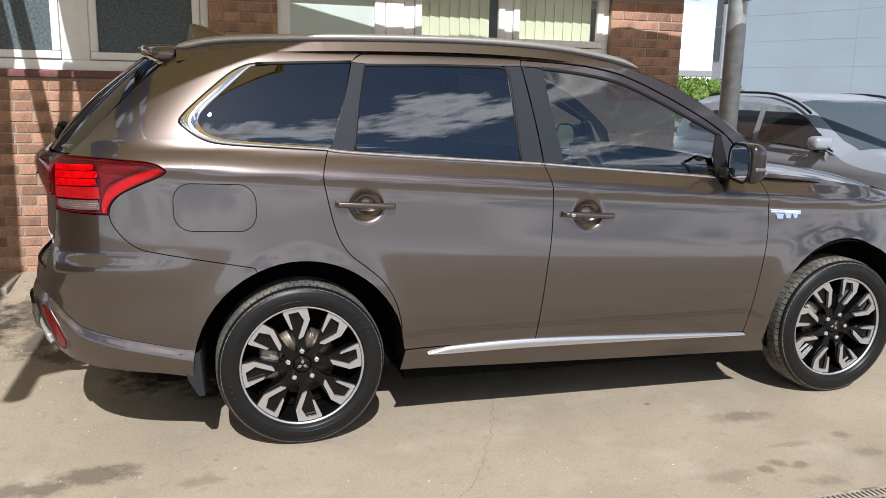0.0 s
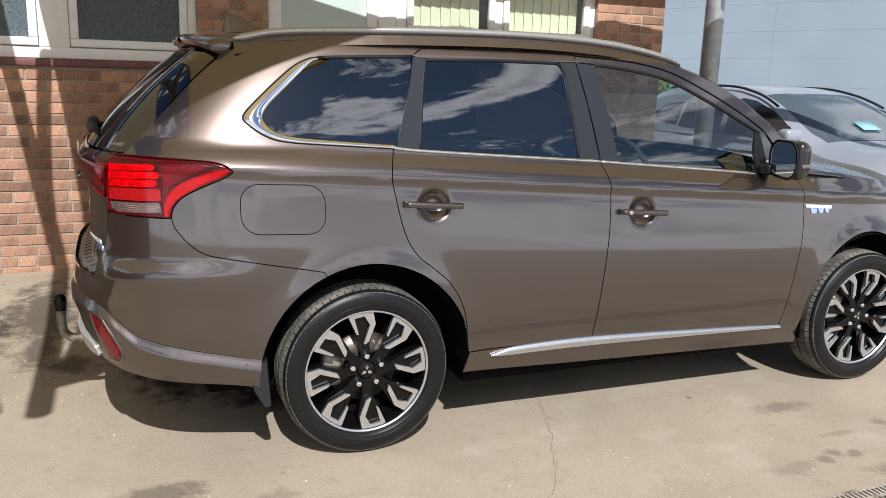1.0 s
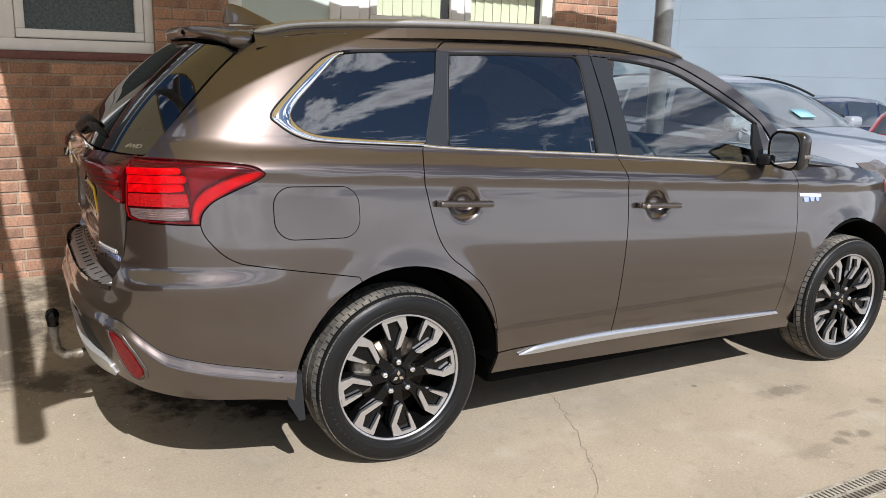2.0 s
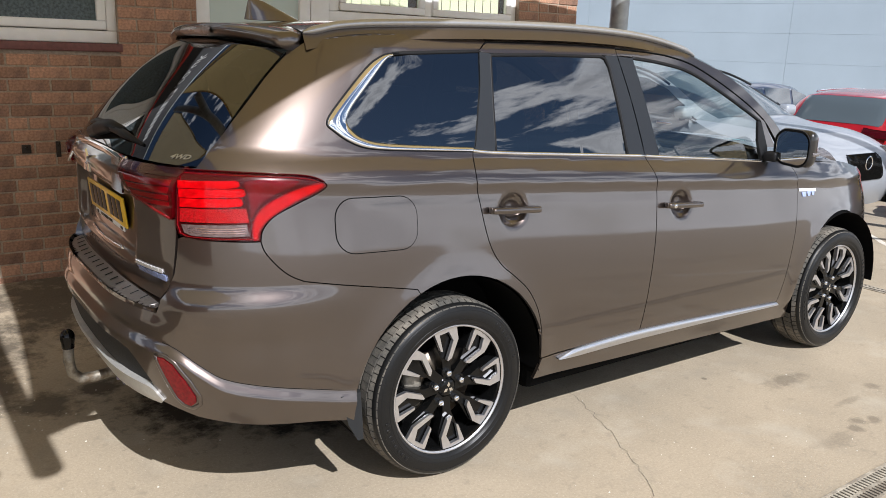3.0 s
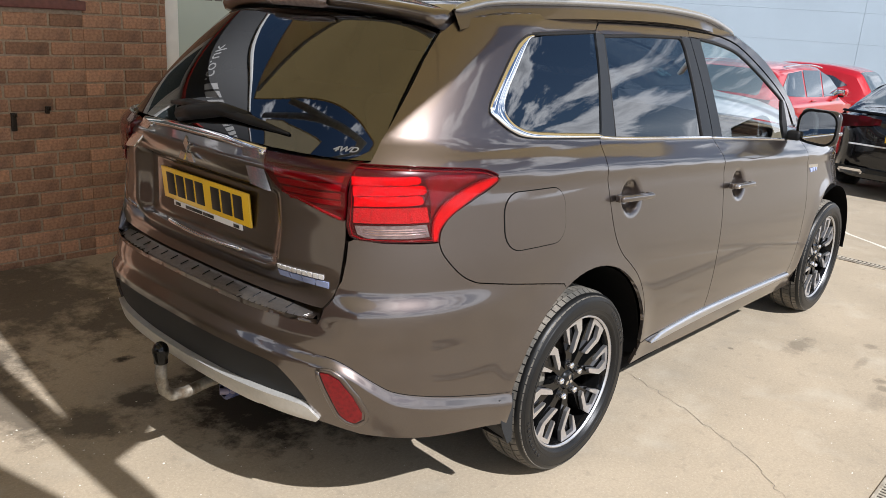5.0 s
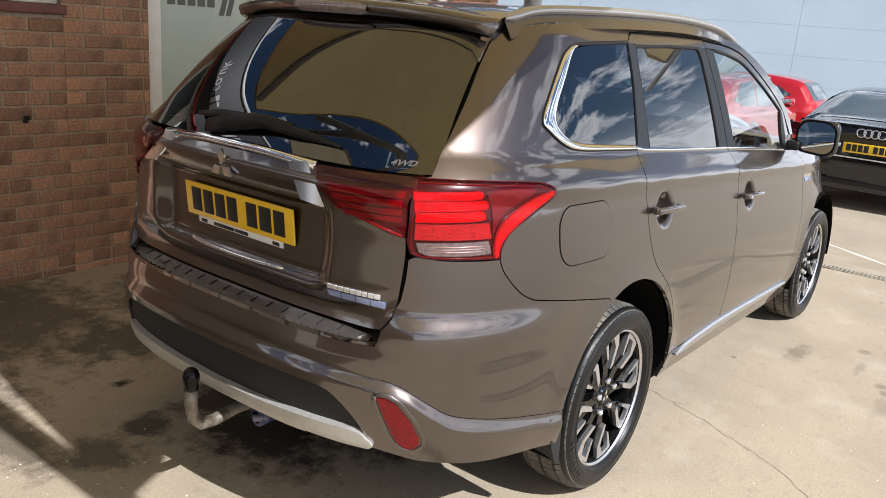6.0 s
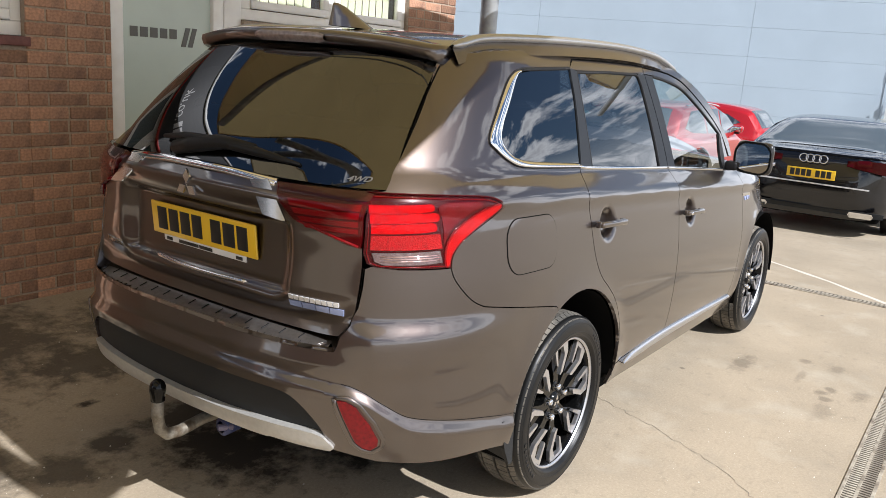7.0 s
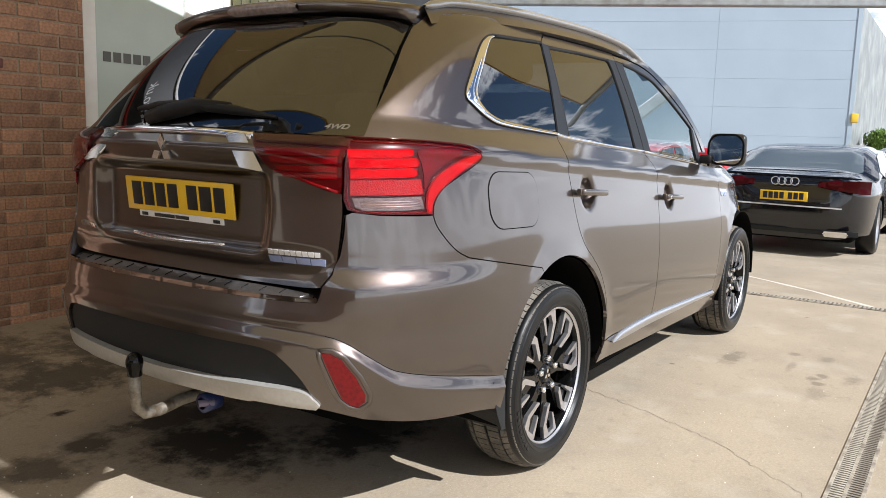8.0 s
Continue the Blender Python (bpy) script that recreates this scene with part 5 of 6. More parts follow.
tagged(part("office_roof", boxed(-6, WALL_Y - .05, 2.36, 3.72, 9, 2.46), DARK_FASCIA, None, smooth=False), "dark flat roof of the office", "roof", kind="structure")
fascia = tagged(part("fascia", boxed(-6, WALL_Y - .10, 2.30, 3.74, WALL_Y - .05, 2.93), DARK_FASCIA, None, smooth=False), "dark grey sign fascia with red edge and white letters", "fascia", kind="structure")
part("red_edge", boxed(-6, WALL_Y - .115, 2.275, 3.76, WALL_Y - .045, 2.298, .003), RED_TRIM, fascia, "red edge strip")
part("white_edge", boxed(-6, WALL_Y - .115, 2.932, 3.76, WALL_Y - .045, 2.962, .004), UPVC, fascia, "white top edge strip")


def lettering(text, size, m, material, parent, label, shear=0.0, depth=.001):
    """Raised letters in the built-in font, lying in the xy plane of m."""
    cu = bpy.data.curves.new("letters", "FONT")
    cu.body, cu.size, cu.extrude, cu.shear = text, size, depth, shear
    ob = new("letters", cu)
    me = bpy.data.meshes.new_from_object(ob.evaluated_get(bpy.context.evaluated_depsgraph_get()))
    bpy.data.objects.remove(ob)
    me.materials.clear()
    me.materials.append(material)
    return part("lettering", me, material, parent, label, m=m)


lettering(".co.uk", .22, pose(-1.17, WALL_Y - .102, 2.53, 90, 0, 0), WHITE, fascia, "white lettering")
for k in range(9):
    x = -1.22 - k * .115
    part("sign_bar", boxed(x - .085, WALL_Y - .104, 2.53, x, WALL_Y - .1005, 2.66), WHITE, fascia, smooth=False)


def window_unit(name, x0, x1, z0, z1, bays, label, pane, blinds=False):
    """A white frame with casements in bays (x0, x1)."""
    w = thing(name, label, "window", kind="structure")
    y0, y1 = WALL_Y + .045, WALL_Y + .125
    part("window_frame", boxed(x0, y0, z0, x1, y1, z0 + .075, .006), UPVC, w)
    part("window_frame", boxed(x0, y0, z1 - .07, x1, y1, z1, .006), UPVC, w)
    last = x0
    for a, b in bays:
        part("window_post", boxed(last, y0 - .001, z0 + .075, a, y1, z1 - .07, .006), UPVC, w)
        last = b
        f = part("casement", boxed(a + .003, y0 - .014, z0 + .080, b - .003, y0 + .03, z0 + .135, .008), UPVC, w)
        part("casement_rail", boxed(a + .003, y0 - .014, z1 - .12, b - .003, y0 + .03, z1 - .075, .008), UPVC, f)
        for p, q in ((a + .003, a + .058), (b - .058, b - .003)):
            part("casement_stile", boxed(p, y0 - .0145, z0 + .135, q, y0 + .03, z1 - .12, .008), UPVC, f)
        part("pane", boxed(a + .05, y0 + .012, z0 + .13, b - .05, y0 + .018, z1 - .11), pane, f, smooth=False)
        if blinds:
            n = int((b - a - .1) / .085)
            for k in range(n):
                part("blind_slat", boxed(-.046, -.001, z0 + .10, .042, .001, z1 - .05, m=pose(a + .10 + k * .085, y0 + .065, 0, 0, 0, 8)), BLIND, w, smooth=False)
    part("window_post", boxed(last, y0 - .001, z0 + .075, x1, y1, z1 - .07, .006), UPVC, w)
    return w


window_unit("window_1", -2.55, -.325, 1.555, 2.36, ((-2.45, -1.345), (-1.155, -.385)), "white window with obscured glass", FROST)
tagged(part("window_sill", boxed(-2.6, WALL_Y - .028, 1.503, -.312, WALL_Y + .14, 1.553, .006), SILL_TILE, None), "dark red tile sill", "window sill", kind="structure")
window_unit("window_2", 1.17, 2.965, 1.765, 2.36, ((1.255, 2.02), (2.09, 2.91)), "white office window with vertical blinds", WINDOW_GLASS, True)
door = thing("door_1", "white framed glazed entrance with frosted film", "door", kind="structure")
for a, b in ((.175, .275), (.93, 1.015), (1.02, 1.165)):
    part("door_frame", boxed(a, WALL_Y + .03, -.1, b, WALL_Y + .12, 2.36, .008), UPVC, door)
part("door_frame", boxed(.275, WALL_Y + .031, -.1, .93, WALL_Y + .12, .20, .008), UPVC, door)
part("pane", boxed(.275, WALL_Y + .06, .20, .93, WALL_Y + .07, 2.36), FILM, door, "green-grey frosted pane", smooth=False)
SIGN = mat("sign_grey", (0.13, 0.13, 0.12), 0.5)
for k in range(5):
    x0 = .335 + k * .070
    part("sign_bar", boxed(x0, WALL_Y + .056, 1.60, x0 + .052, WALL_Y + .0595, 1.66), SIGN, door, smooth=False)
for k in range(2):
    bm = boxed(.70 + k * .052, WALL_Y + .056, 1.555, .735 + k * .052, WALL_Y + .0595, 1.675)
    for v in bm.verts:
        v.co.x += .30 * (v.co.z - 1.555)
    part("sign_bar", bm, SIGN, door, smooth=False)
# added out of view: cuts light from the west and darkens the tailgate
tagged(part("wall_west", boxed(-9.25, -6.0, -.2, -9.0, 2.57, 2.84), BRICK, None, smooth=False), "unseen plain brick wall added to darken the next bay", "wall", kind="structure")
office = tagged(part("office_back_wall", boxed(-2.6, 5.2, 0, 3.4, 5.3, 2.35), mat("office_paint", (.55, .53, .48), .8, grain=(2, .05)), None), "plain inner wall of the office", "wall", kind="structure")

# pale crumbs of stone lying on the concrete
grit_rnd = random.Random(31)
GRIT = mat("pale_grit", (0.60, 0.56, 0.48), 0.9, grain=(40, 0.3))
vv, ff = [], []
for x0, y0, sx, sy, n in ((-1.45, .55, .16, .28, 120), (-1.1, .1, .5, .5, 70), (.6, -1.5, 1.2, .35, 170), (-.9, -1.3, .5, .5, 70), (-.6, 1.5, .5, .5, 50)):
    for k in range(n):
        x, y, r = grit_rnd.gauss(x0, sx), grit_rnd.gauss(y0, sy), .0016 + .0048 * grit_rnd.random() ** 3
        if abs(y) < .93 and -.45 < x < .45:
            continue
        z, a, o = ground_z(x, y), grit_rnd.uniform(0, 6.28), len(vv)
        for q in range(5):
            e = r * grit_rnd.uniform(.7, 1.3)
            vv.append((x + e * math.cos(a + 1.257 * q), y + .75 * e * math.sin(a + 1.257 * q), z - .001))
        vv.append((x, y, z + r * .8))
        ff += [(o + q, o + (q + 1) % 5, o + 5) for q in range(5)]
tagged(part("grit", mesh_of("grit", vv, ff, GRIT), GRIT, None, smooth=False), "pale crumbs of stone scattered over the concrete", "grit", kind="stuff")

# ---- canopy ----
def fabric(name, color, through_part):
    """Cloth that lets part of the daylight through."""
    m = mat(name, color, 0.8, grain=(2.5, 0.04), spec=0.1)
    nt = m.node_tree
    b = nt.nodes["Principled BSDF"]
    tl, mx = nt.nodes.new("ShaderNodeBsdfTranslucent"), nt.nodes.new("ShaderNodeMixShader")
    nt.links.new(b.inputs["Base Color"].links[0].from_socket, tl.inputs[0])
    mx.inputs[0].default_value = through_part
    nt.links.new(b.outputs[0], mx.inputs[1])
    nt.links.new(tl.outputs[0], mx.inputs[2])
    nt.links.new(mx.outputs[0], nt.nodes["Material Output"].inputs[0])
    return m


CANOPY = fabric("canopy_fabric", (0.63, 0.48, 0.22), 0.39)
HEAVY = fabric("heavy_canopy_fabric", (0.54, 0.45, 0.28), 0.52)
STEEL_GREY = mat("galvanised_steel", (0.35, 0.36, 0.36), 0.45, 0.5, grain=(14, 0.15), alt=((.27, .26, .24), 5, .5, .7))
cz = 2.85


def sheet(name, outline, label, cloth_mat=CANOPY, drop=0.0):
    """A single stretched cloth, a little thick, with a hem."""
    bm = bmesh.new()
    vs, _, fs = delaunay_2d_cdt([Vector(p) for p in outline], [], [list(range(len(outline)))], 1, 1e-5)[:3]
    top = [bm.verts.new((v.x, v.y, cz + .006 - drop)) for v in vs]
    for f in fs:
        bm.faces.new([top[i] for i in f])
    cloth = tagged(part(name, bm, cloth_mat, None, smooth=False), label, "canopy", kind="structure")
    part("hem", tubed([(x, y, cz + .006 - drop) for x, y in outline + outline[:1]], .010 if not drop else .004, 8), cloth_mat, cloth)
    return cloth


canopy = sheet("canopy", smooth([(-1.46, 1.35), (-1.455, .95), (-1.465, .60), (-1.485, .1), (-1.515, -.4), (-1.53, -.9), (-1.55, -1.25), (-1.589, -1.74), (-1.63, -2.15), (-1.665, -2.42)], 3) + [(-1.66, -2.62), (-1.508, -2.54), (-1.35, -2.37)]
               + smooth([(-.8, -2.10), (.0, -1.74), (.5, -1.66), (1.0, -1.62), (2.0, -1.62), (3.0, -1.70), (4.0, -1.84), (5.2, -2.05)], 3) + smooth([(4.86, -1.50), (4.50, -.95), (4.30, -.35), (4.265, .5), (4.265, 1.42)], 3) + [(3.6, 1.40), (3.0, 1.47), (2.3, 1.40), (1.6, 1.47), (.9, 1.42), (.1, 1.62), (-.2, 1.69), (-.5, 1.755), (-.8, 1.82), (-1.1, 1.90), (-1.45, 1.98)], "tan fabric canopy over the parking bay")
sheet("canopy_side", [(-6.0, 1.60), (-1.828, 1.60), (-1.835, 1.15)] + smooth([(-1.90, .945), (-1.979, .511), (-2.062, -.02), (-2.126, -.43), (-2.15, -1.0), (-2.11, -1.6), (-1.98, -2.3), (-1.85, -2.85)], 3) + [(-6.0, -3.9)], "dull brown heavy fabric canopy over the next bay", HEAVY)
SPAR = smooth([(-1.30, 1.88), (-1.10, 1.72), (-.87, 1.56), (-.63, 1.37), (-.47, 1.18), (-.38, 1.0), (-.31, .78), (-.28, .5)], 4)
part("canopy_spar", tubed([(x, y, cz - .03) for x, y in SPAR], .028, 10), STEEL_GREY, canopy)
sheet("canopy_corner", SPAR[:-1] + [(-.10, .80), (.0, 1.2), (.08, 1.615), (-.2, 1.685), (-.5, 1.75), (-.8, 1.815), (-1.1, 1.893)], "second layer of tan fabric at the canopy corner", fabric("doubled_fabric", (0.74, 0.66, 0.52), 0.62), .012)
part("canopy_seam", tubed([(x, y, cz) for x, y in smooth([(-.36, .91), (-.41, .66), (-.48, .26), (-.52, -.09), (-.50, -.5), (-.42, -.9), (-.3, -1.8)], 4)], .007, 8), STEEL_GREY, canopy)
part("canopy_spar", tubed([(3.2, 1.40, cz - .03), (4.3, -.4, cz - .03), (5.22, -2.06, cz - .03), (5.65, -2.5, cz - .06)], .035, 10), STEEL_GREY, canopy)
beam = thing("canopy_beam", "long grey steel beam carrying the canopy edge", "beam")
part("brace", tubed([(x, y, cz - .02) for x, y in smooth([(-1.49, 1.10), (-1.60, .62), (-1.68, .2), (-1.72, -.2), (-1.73, -.70)], 4)], .045, 10), STEEL_GREY, beam)
part("beam", tubed([(-1.694, -2.88, cz - .02), (-1.735, 1.65, cz - .02)], [.058, .048], 12), STEEL_GREY, beam)
edge_beam = thing("canopy_beam", "grey steel beam at the open end of the canopy", "beam")
part("beam", boxed(-.06, -4.75, -.07, .06, .1, .09, .01, m=pose(4.45, 2.27, 2.60, 0, 0, 25)), STEEL_GREY, edge_beam, smooth=False)
post = thing("canopy_post", "round grey steel canopy post with bolted brackets", "post", pose(4.17, 2.27, 0))
part("post", lathe([(.085, 0), (.085, 2.62)], 32, "z"), STEEL_GREY, post)
part("base_plate", boxed(-.15, -.15, .09, .15, .15, .105, .004), STEEL_GREY, post)
for s in (1, -1):
    br = part("bracket", boxed(-.02, s * .075, 2.28, .02, s * .20, 2.42, .012), STEEL_GREY, post)
    part("bolt", lathe([(.001, -.03), (.014, -.03), (.016, .03), (.001, .03)], 6), CHROME, br, m=pose(0, s * .15, 2.35, 0, 0, 90))

# ---- warehouse and distance ----
CLAD = mat("grey_cladding", (0.36, 0.43, 0.49), 0.45, 0.1, grain=(0.5, 0.05))
na = radians(20)
nrm = Vector((math.cos(na), math.sin(na), 0))
along = Vector((-math.sin(na), math.cos(na), 0))
wm = Matrix((along, -nrm, Vector((0, 0, 1)))).transposed().to_4x4()
wm.translation = Vector((-2.2, -2.4, 0)) + nrm * 31.0
wh = thing("warehouse", "large pale grey clad warehouse", "warehouse", wm)
part("shell", boxed(-6.9, -20, -1, 18.6, -.05, 6.30), CLAD, wh, smooth=False)
side = bmesh.new()
ring = [wm.inverted() @ Vector(p) for p in ((29.42, 1.80, 0), (60.0, 2.15, 0), (60.0, 8.0, 0), (33.0, 8.0, 0))]
lower, upper = [side.verts.new((p.x, p.y, -1)) for p in ring], [side.verts.new((p.x, p.y, 6.36)) for p in ring]
side.faces.new(upper)
for k in range(4):
    side.faces.new((lower[k], lower[(k + 1) % 4], upper[(k + 1) % 4], upper[k]))
bmesh.ops.recalc_face_normals(side, faces=side.faces)
part("side_wall", side, mat("weathered_cladding", (0.23, 0.255, 0.255), 0.6, grain=(0.7, 0.25), alt=((.32, .34, .33), 1.3, .45, .65)), wh, "weathered grey side wall", smooth=False)
edges = [-6.9, -2.17, 5.5, 13.2, 18.6]
for i in range(4):
    for k in range(8):
        z0 = -1.50 + 1.02 * k
        part("cladding_panel", boxed(edges[i] + .003, -.05, z0 + .0015, edges[i + 1] - .003, .0, min(z0 + 1.017, 6.4), .003, seg=1), CLAD, wh, smooth=False)
part("corner_flashing", boxed(-6.95, -.08, -1, -6.8, .03, 6.42), CLAD, wh, smooth=False)
DARKWIN = mat("dark_window", (.02, .025, .03), .1, coat=1.0)
tower = part("corner_tower", boxed(18.6, -6, -1, 19.05, .3, 6.8), mat("tower_grey", (.30, .31, .33), .6), wh, smooth=False)
part("tower_cornice", boxed(18.4, -6.2, 6.8, 19.4, .6, 7.1, .1), CLAD, tower, smooth=False)
for z0 in (2.85, 4.3):
    part("tower_window", boxed(18.72, .28, z0, 19.02, .33, z0 + 1.38), DARKWIN, tower, smooth=False)
part("alarm_box", boxed(-7.12, -.2, 2.10, -6.88, .1, 2.42, .03), mat("alarm_yellow", (.7, .45, .03), .5), wh)


def tree(name, x, y, h, spread, seed, label):
    """A tapered trunk with limbs and a crown of many small leaf clumps."""
    rnd = random.Random(seed)
    t = thing(name, label, "tree", pose(x, y, -.3))
    bm = bmesh.new()
    tube(bm, [(0, 0, 0), (.05, .02, h * .3), (.0, .1, h * .55)], [.16, .12, .07], 8)
    tips = []
    for k in range(9):
        a = rnd.uniform(0, 6.28)
        z = h * rnd.uniform(.3, .55)
        tip = (spread * .7 * math.cos(a), spread * .7 * math.sin(a), z + h * rnd.uniform(.15, .35))
        tube(bm, [(0, 0, z), (tip[0] * .5, tip[1] * .5, z + (tip[2] - z) * .6), tip], [.06, .04, .015], 6)
        tips.append(tip)
    part("trunk", bm, BARK, t)
    vv, ff = [], []
    for k in range(4500):
        c = rnd.choice(tips + [(0, 0, h * .7)])
        r = spread * .55 * rnd.random() ** .5
        a, e = rnd.uniform(0, 6.28), math.asin(rnd.uniform(-1, 1))
        p = Vector((c[0] + r * math.cos(a) * math.cos(e), c[1] + r * math.sin(a) * math.cos(e), c[2] + .8 * r * math.sin(e)))
        q = Euler((rnd.uniform(0, 6.28), rnd.uniform(0, 6.28), 0)).to_matrix()
        s = rnd.uniform(.04, .10)
        i = len(vv)
        vv += [p + q @ Vector(v) * s for v in ((-1, 0, 0), (0, -.6, .2), (1, 0, 0), (0, .6, .2))]
        ff.append((i, i + 1, i + 2, i + 3))
    part("crown", mesh_of("crown", vv, ff, LEAF, False), LEAF, t)["kind"] = "stuff"
    return t


BARK = mat("bark", (.10, .075, .05), .9, grain=(20, .3))
LEAF = mat("leaves", (.13, .21, .03), .6, grain=(3, .4))
tree("tree", 14.9, 18.9, 2.3, 1.3, 3, "bright green leafy tree beyond the yard")
tree("tree", 14.0, 20.4, 2.2, 1.4, 5, "bright green leafy tree beyond the yard")
tree("tree", 33.3, .75, 2.6, .8, 8, "green bush beside the warehouse")
GALV = mat("lamp_steel", (.35, .36, .37), .5, .6)
lamp = thing("street_lamp", "tall slim grey street lamp", "street lamp", pose(17.0, 27.5, 0))
part("pole", tubed([(0, 0, 0), (0, 0, 7.0)], [.09, .05], 10), GALV, lamp)
part("lamp_head", boxed(-.5, -.12, 6.98, .5, .12, 7.1, .03), GALV, lamp)
fr = thing("portal_frame", "white steel portal frame at the yard's far end", "frame", pose(11.75, 18.1, 0, 0, 0, -32))
for xx in (-2.4, 1.2):
    part("frame_post", boxed(xx - .07, -.07, -.2, xx + .07, .07, 1.98), GALV, fr, smooth=False)
part("frame_beam", boxed(-2.5, -.12, 1.98, 2.5, .12, 2.17, .02), GALV, fr, smooth=False)
fence = thing("palisade_fence", "white steel palisade fence", "fence", pose(27.5, 1.1, -.3, 0, 0, 6))
for k in range(14):
    part("pale", boxed(k * .16, -.01, .1, k * .16 + .09, .01, 2.0, .004), UPVC, fence, smooth=False)
for z0 in (.5, 1.6):
    part("rail", boxed(-.05, .012, z0, 2.3, .05, z0 + .06), UPVC, fence, smooth=False)


# ---- other parked cars ----
def parked(label, m, body, L, W, line, belt, windows, glass_spans, wheels, r, lamps=(), handles=(), rails=None, tumble=.36, grips=None, sail=()):
    """A car built from its outline seen from the side. line: the outline from the rear sill over the roof to the front sill;
    glass_spans: stretches of it, as fractions, that are glass; windows: outlines on the side."""
    c = thing("car", label, "car", m, "parked cars")
    H = max(z for _, z in line)
    rr = .11
    curve = smooth(line, 8)
    P = np.array(curve)
    T = np.gradient(P, axis=0)
    T /= np.linalg.norm(T, axis=1, keepdims=True)
    N = np.stack([-T[:, 1], T[:, 0]], 1)
    Q = P - N * rr

    def hw(x, z):
        w = W / 2
        e = min(abs(x / (L / 2)), .999)
        w *= (1 - e ** 7) ** (1 / 4)
        w -= .04 * (1 - step_up(.15, .45, z))
        if z > belt:
            w -= tumble * (z - belt) + .01
        else:
            w -= .05 * step_up(belt - .16, belt, z)
        return w

    def skin(sgn):
        return lambda u, v: (u, sgn * hw(u, v), v)

    def strip(i0, i1, material, name, lift=0.0, cols=12, lab=""):
        vv, ff = [], []
        for i in range(i0, i1 + 1):
            for j in range(cols + 1):
                b = -1 + 2 * j / cols
                k = rr * (1 - math.sqrt(max(0.0, 1 - abs(b) ** 5)))
                p = P[i] - N[i] * (k - lift)
                w = hw(*(P[i] - N[i] * rr)) - (.035 if lift else 0)
                vv.append((p[0], w * b, p[1]))
        n = cols + 1
        ff = [(a * n + j, (a + 1) * n + j, (a + 1) * n + j + 1, a * n + j + 1) for a in range(i1 - i0) for j in range(cols)]
        return part(name, mesh_of(name, vv, ff, material), material, c, lab)

    shell = strip(0, len(P) - 1, body, "body")
    for a, b in glass_spans:
        strip(int(a * len(P)), int(b * len(P)), SCREEN, "screen", .006)
    side = [tuple(q) for q in Q]
    lo = min(z for _, z in line) + .02
    out = []
    for p in side:
        if not out or math.hypot(p[0] - out[-1][0], p[1] - out[-1][1]) > .03:
            out.append(p)
    base = []
    for ax in sorted(wheels, reverse=True):
        base += [(ax + (r + .06) * math.cos(radians(t)), r + (r + .06) * math.sin(radians(t))) for t in range(-10, 191, 20)]
    poly = out + [p for p in base if p[1] > lo]
    for sgn in (1, -1):
        panel("flank", poly, skin(sgn), c, body, .08, thick=.02)
        for wdw in windows:
            panel("side_window", wdw, skin(sgn), c, CAR_GLASS, .08, off=.006, thick=.004)
        for hx, hz in handles:
            part("handle", boxed(hx - .10, -.012, hz - .012, hx + .10, .012, hz + .014, .008, m=pose(0, sgn * (hw(hx, hz) + .02), 0)), grips or body, c)
        mx = max(q[0] for q in windows[0]) - .12
        mirror = part("door_mirror", boxed(mx - .05, -.10, belt - .0, mx + .09, .10, belt + .125, .055, seg=4, m=pose(0, sgn * (W / 2 + .02), 0)), body, c)
        part("mirror_arm", boxed(mx - .02, -.07, belt - .028, mx + .06, .07, belt + .012, .012, m=pose(0, sgn * (W / 2 - .01), 0)), PLASTIC, mirror, "black mirror arm")
        if sail:
            panel("window_sail", sail, skin(sgn), c, PLASTIC, .08, off=.009, thick=.004)
        part("mirror_glass", boxed(mx - .054, -.075, belt + .02, mx - .049, .075, belt + .105, .002, m=pose(0, sgn * (W / 2 + .02), 0)), MIRROR, mirror)
        if rails:
            pts = [(x, sgn * (hw(x, z - .1) - .07), z - .012) for x, z in curve if -1.45 < x < .35 and z > belt + .25]
            part("roof_rail", tubed(pts, .013, 8), rails, c)
    w0 = None
    for ax in wheels:
        for sgn in (1, -1):
            wm_ = pose(ax, sgn * (W / 2 - .13), r, 0, 0, 0 if sgn == -1 else 180)
            if w0 is None:
                w0 = part("wheel", lathe([(r * .66, -.10), (r * .72, -.115), (r * .92, -.115), (r, -.09), (r, .09), (r * .7, .1)], 36), RUBBER, c)
                rim = part("rim", lathe([(.02, -.085), (r * .2, -.09), (r * .3, -.08)], 24), ALLOY, w0)
                part("rim_ring", lathe([(r * .60, -.07), (r * .66, -.105), (r * .69, -.10)], 36), ALLOY, rim)
                for k in range(5):
                    part("spoke", boxed(-.028, -.09, .05, .028, -.07, r * .64, .006, m=pose(0, 0, 0, 0, 72 * k, 0)), ALLOY, rim)
                part("disc", lathe([(.01, -.03), (r * .64, -.03)], 24), INNER, w0)
                w0.matrix_basis = wm_
            else:
                copy_thing(w0, wm_)
    part("floor_pan", boxed(-L / 2 + .25, -W / 2 + .2, .18, L / 2 - .25, W / 2 - .2, .55, .05), INNER, c)
    for face, material, name, outline, lab in lamps:
        def end(u, v, face=face):
            e = min(abs(u) / (W / 2 - .02), .999)
            i = np.argmin(np.abs(P[: len(P) // 3, 1] - v)) if face < 0 else len(P) - len(P) // 3 + np.argmin(np.abs(P[-(len(P) // 3):, 1] - v))
            k = rr * (1 - math.sqrt(max(0.0, 1 - e ** 5)))
            return (P[i][0] - N[i][0] * k, u, v)
        panel(name, outline, end, c, material, .05, off=.012, thick=.02, label=lab)
    return c


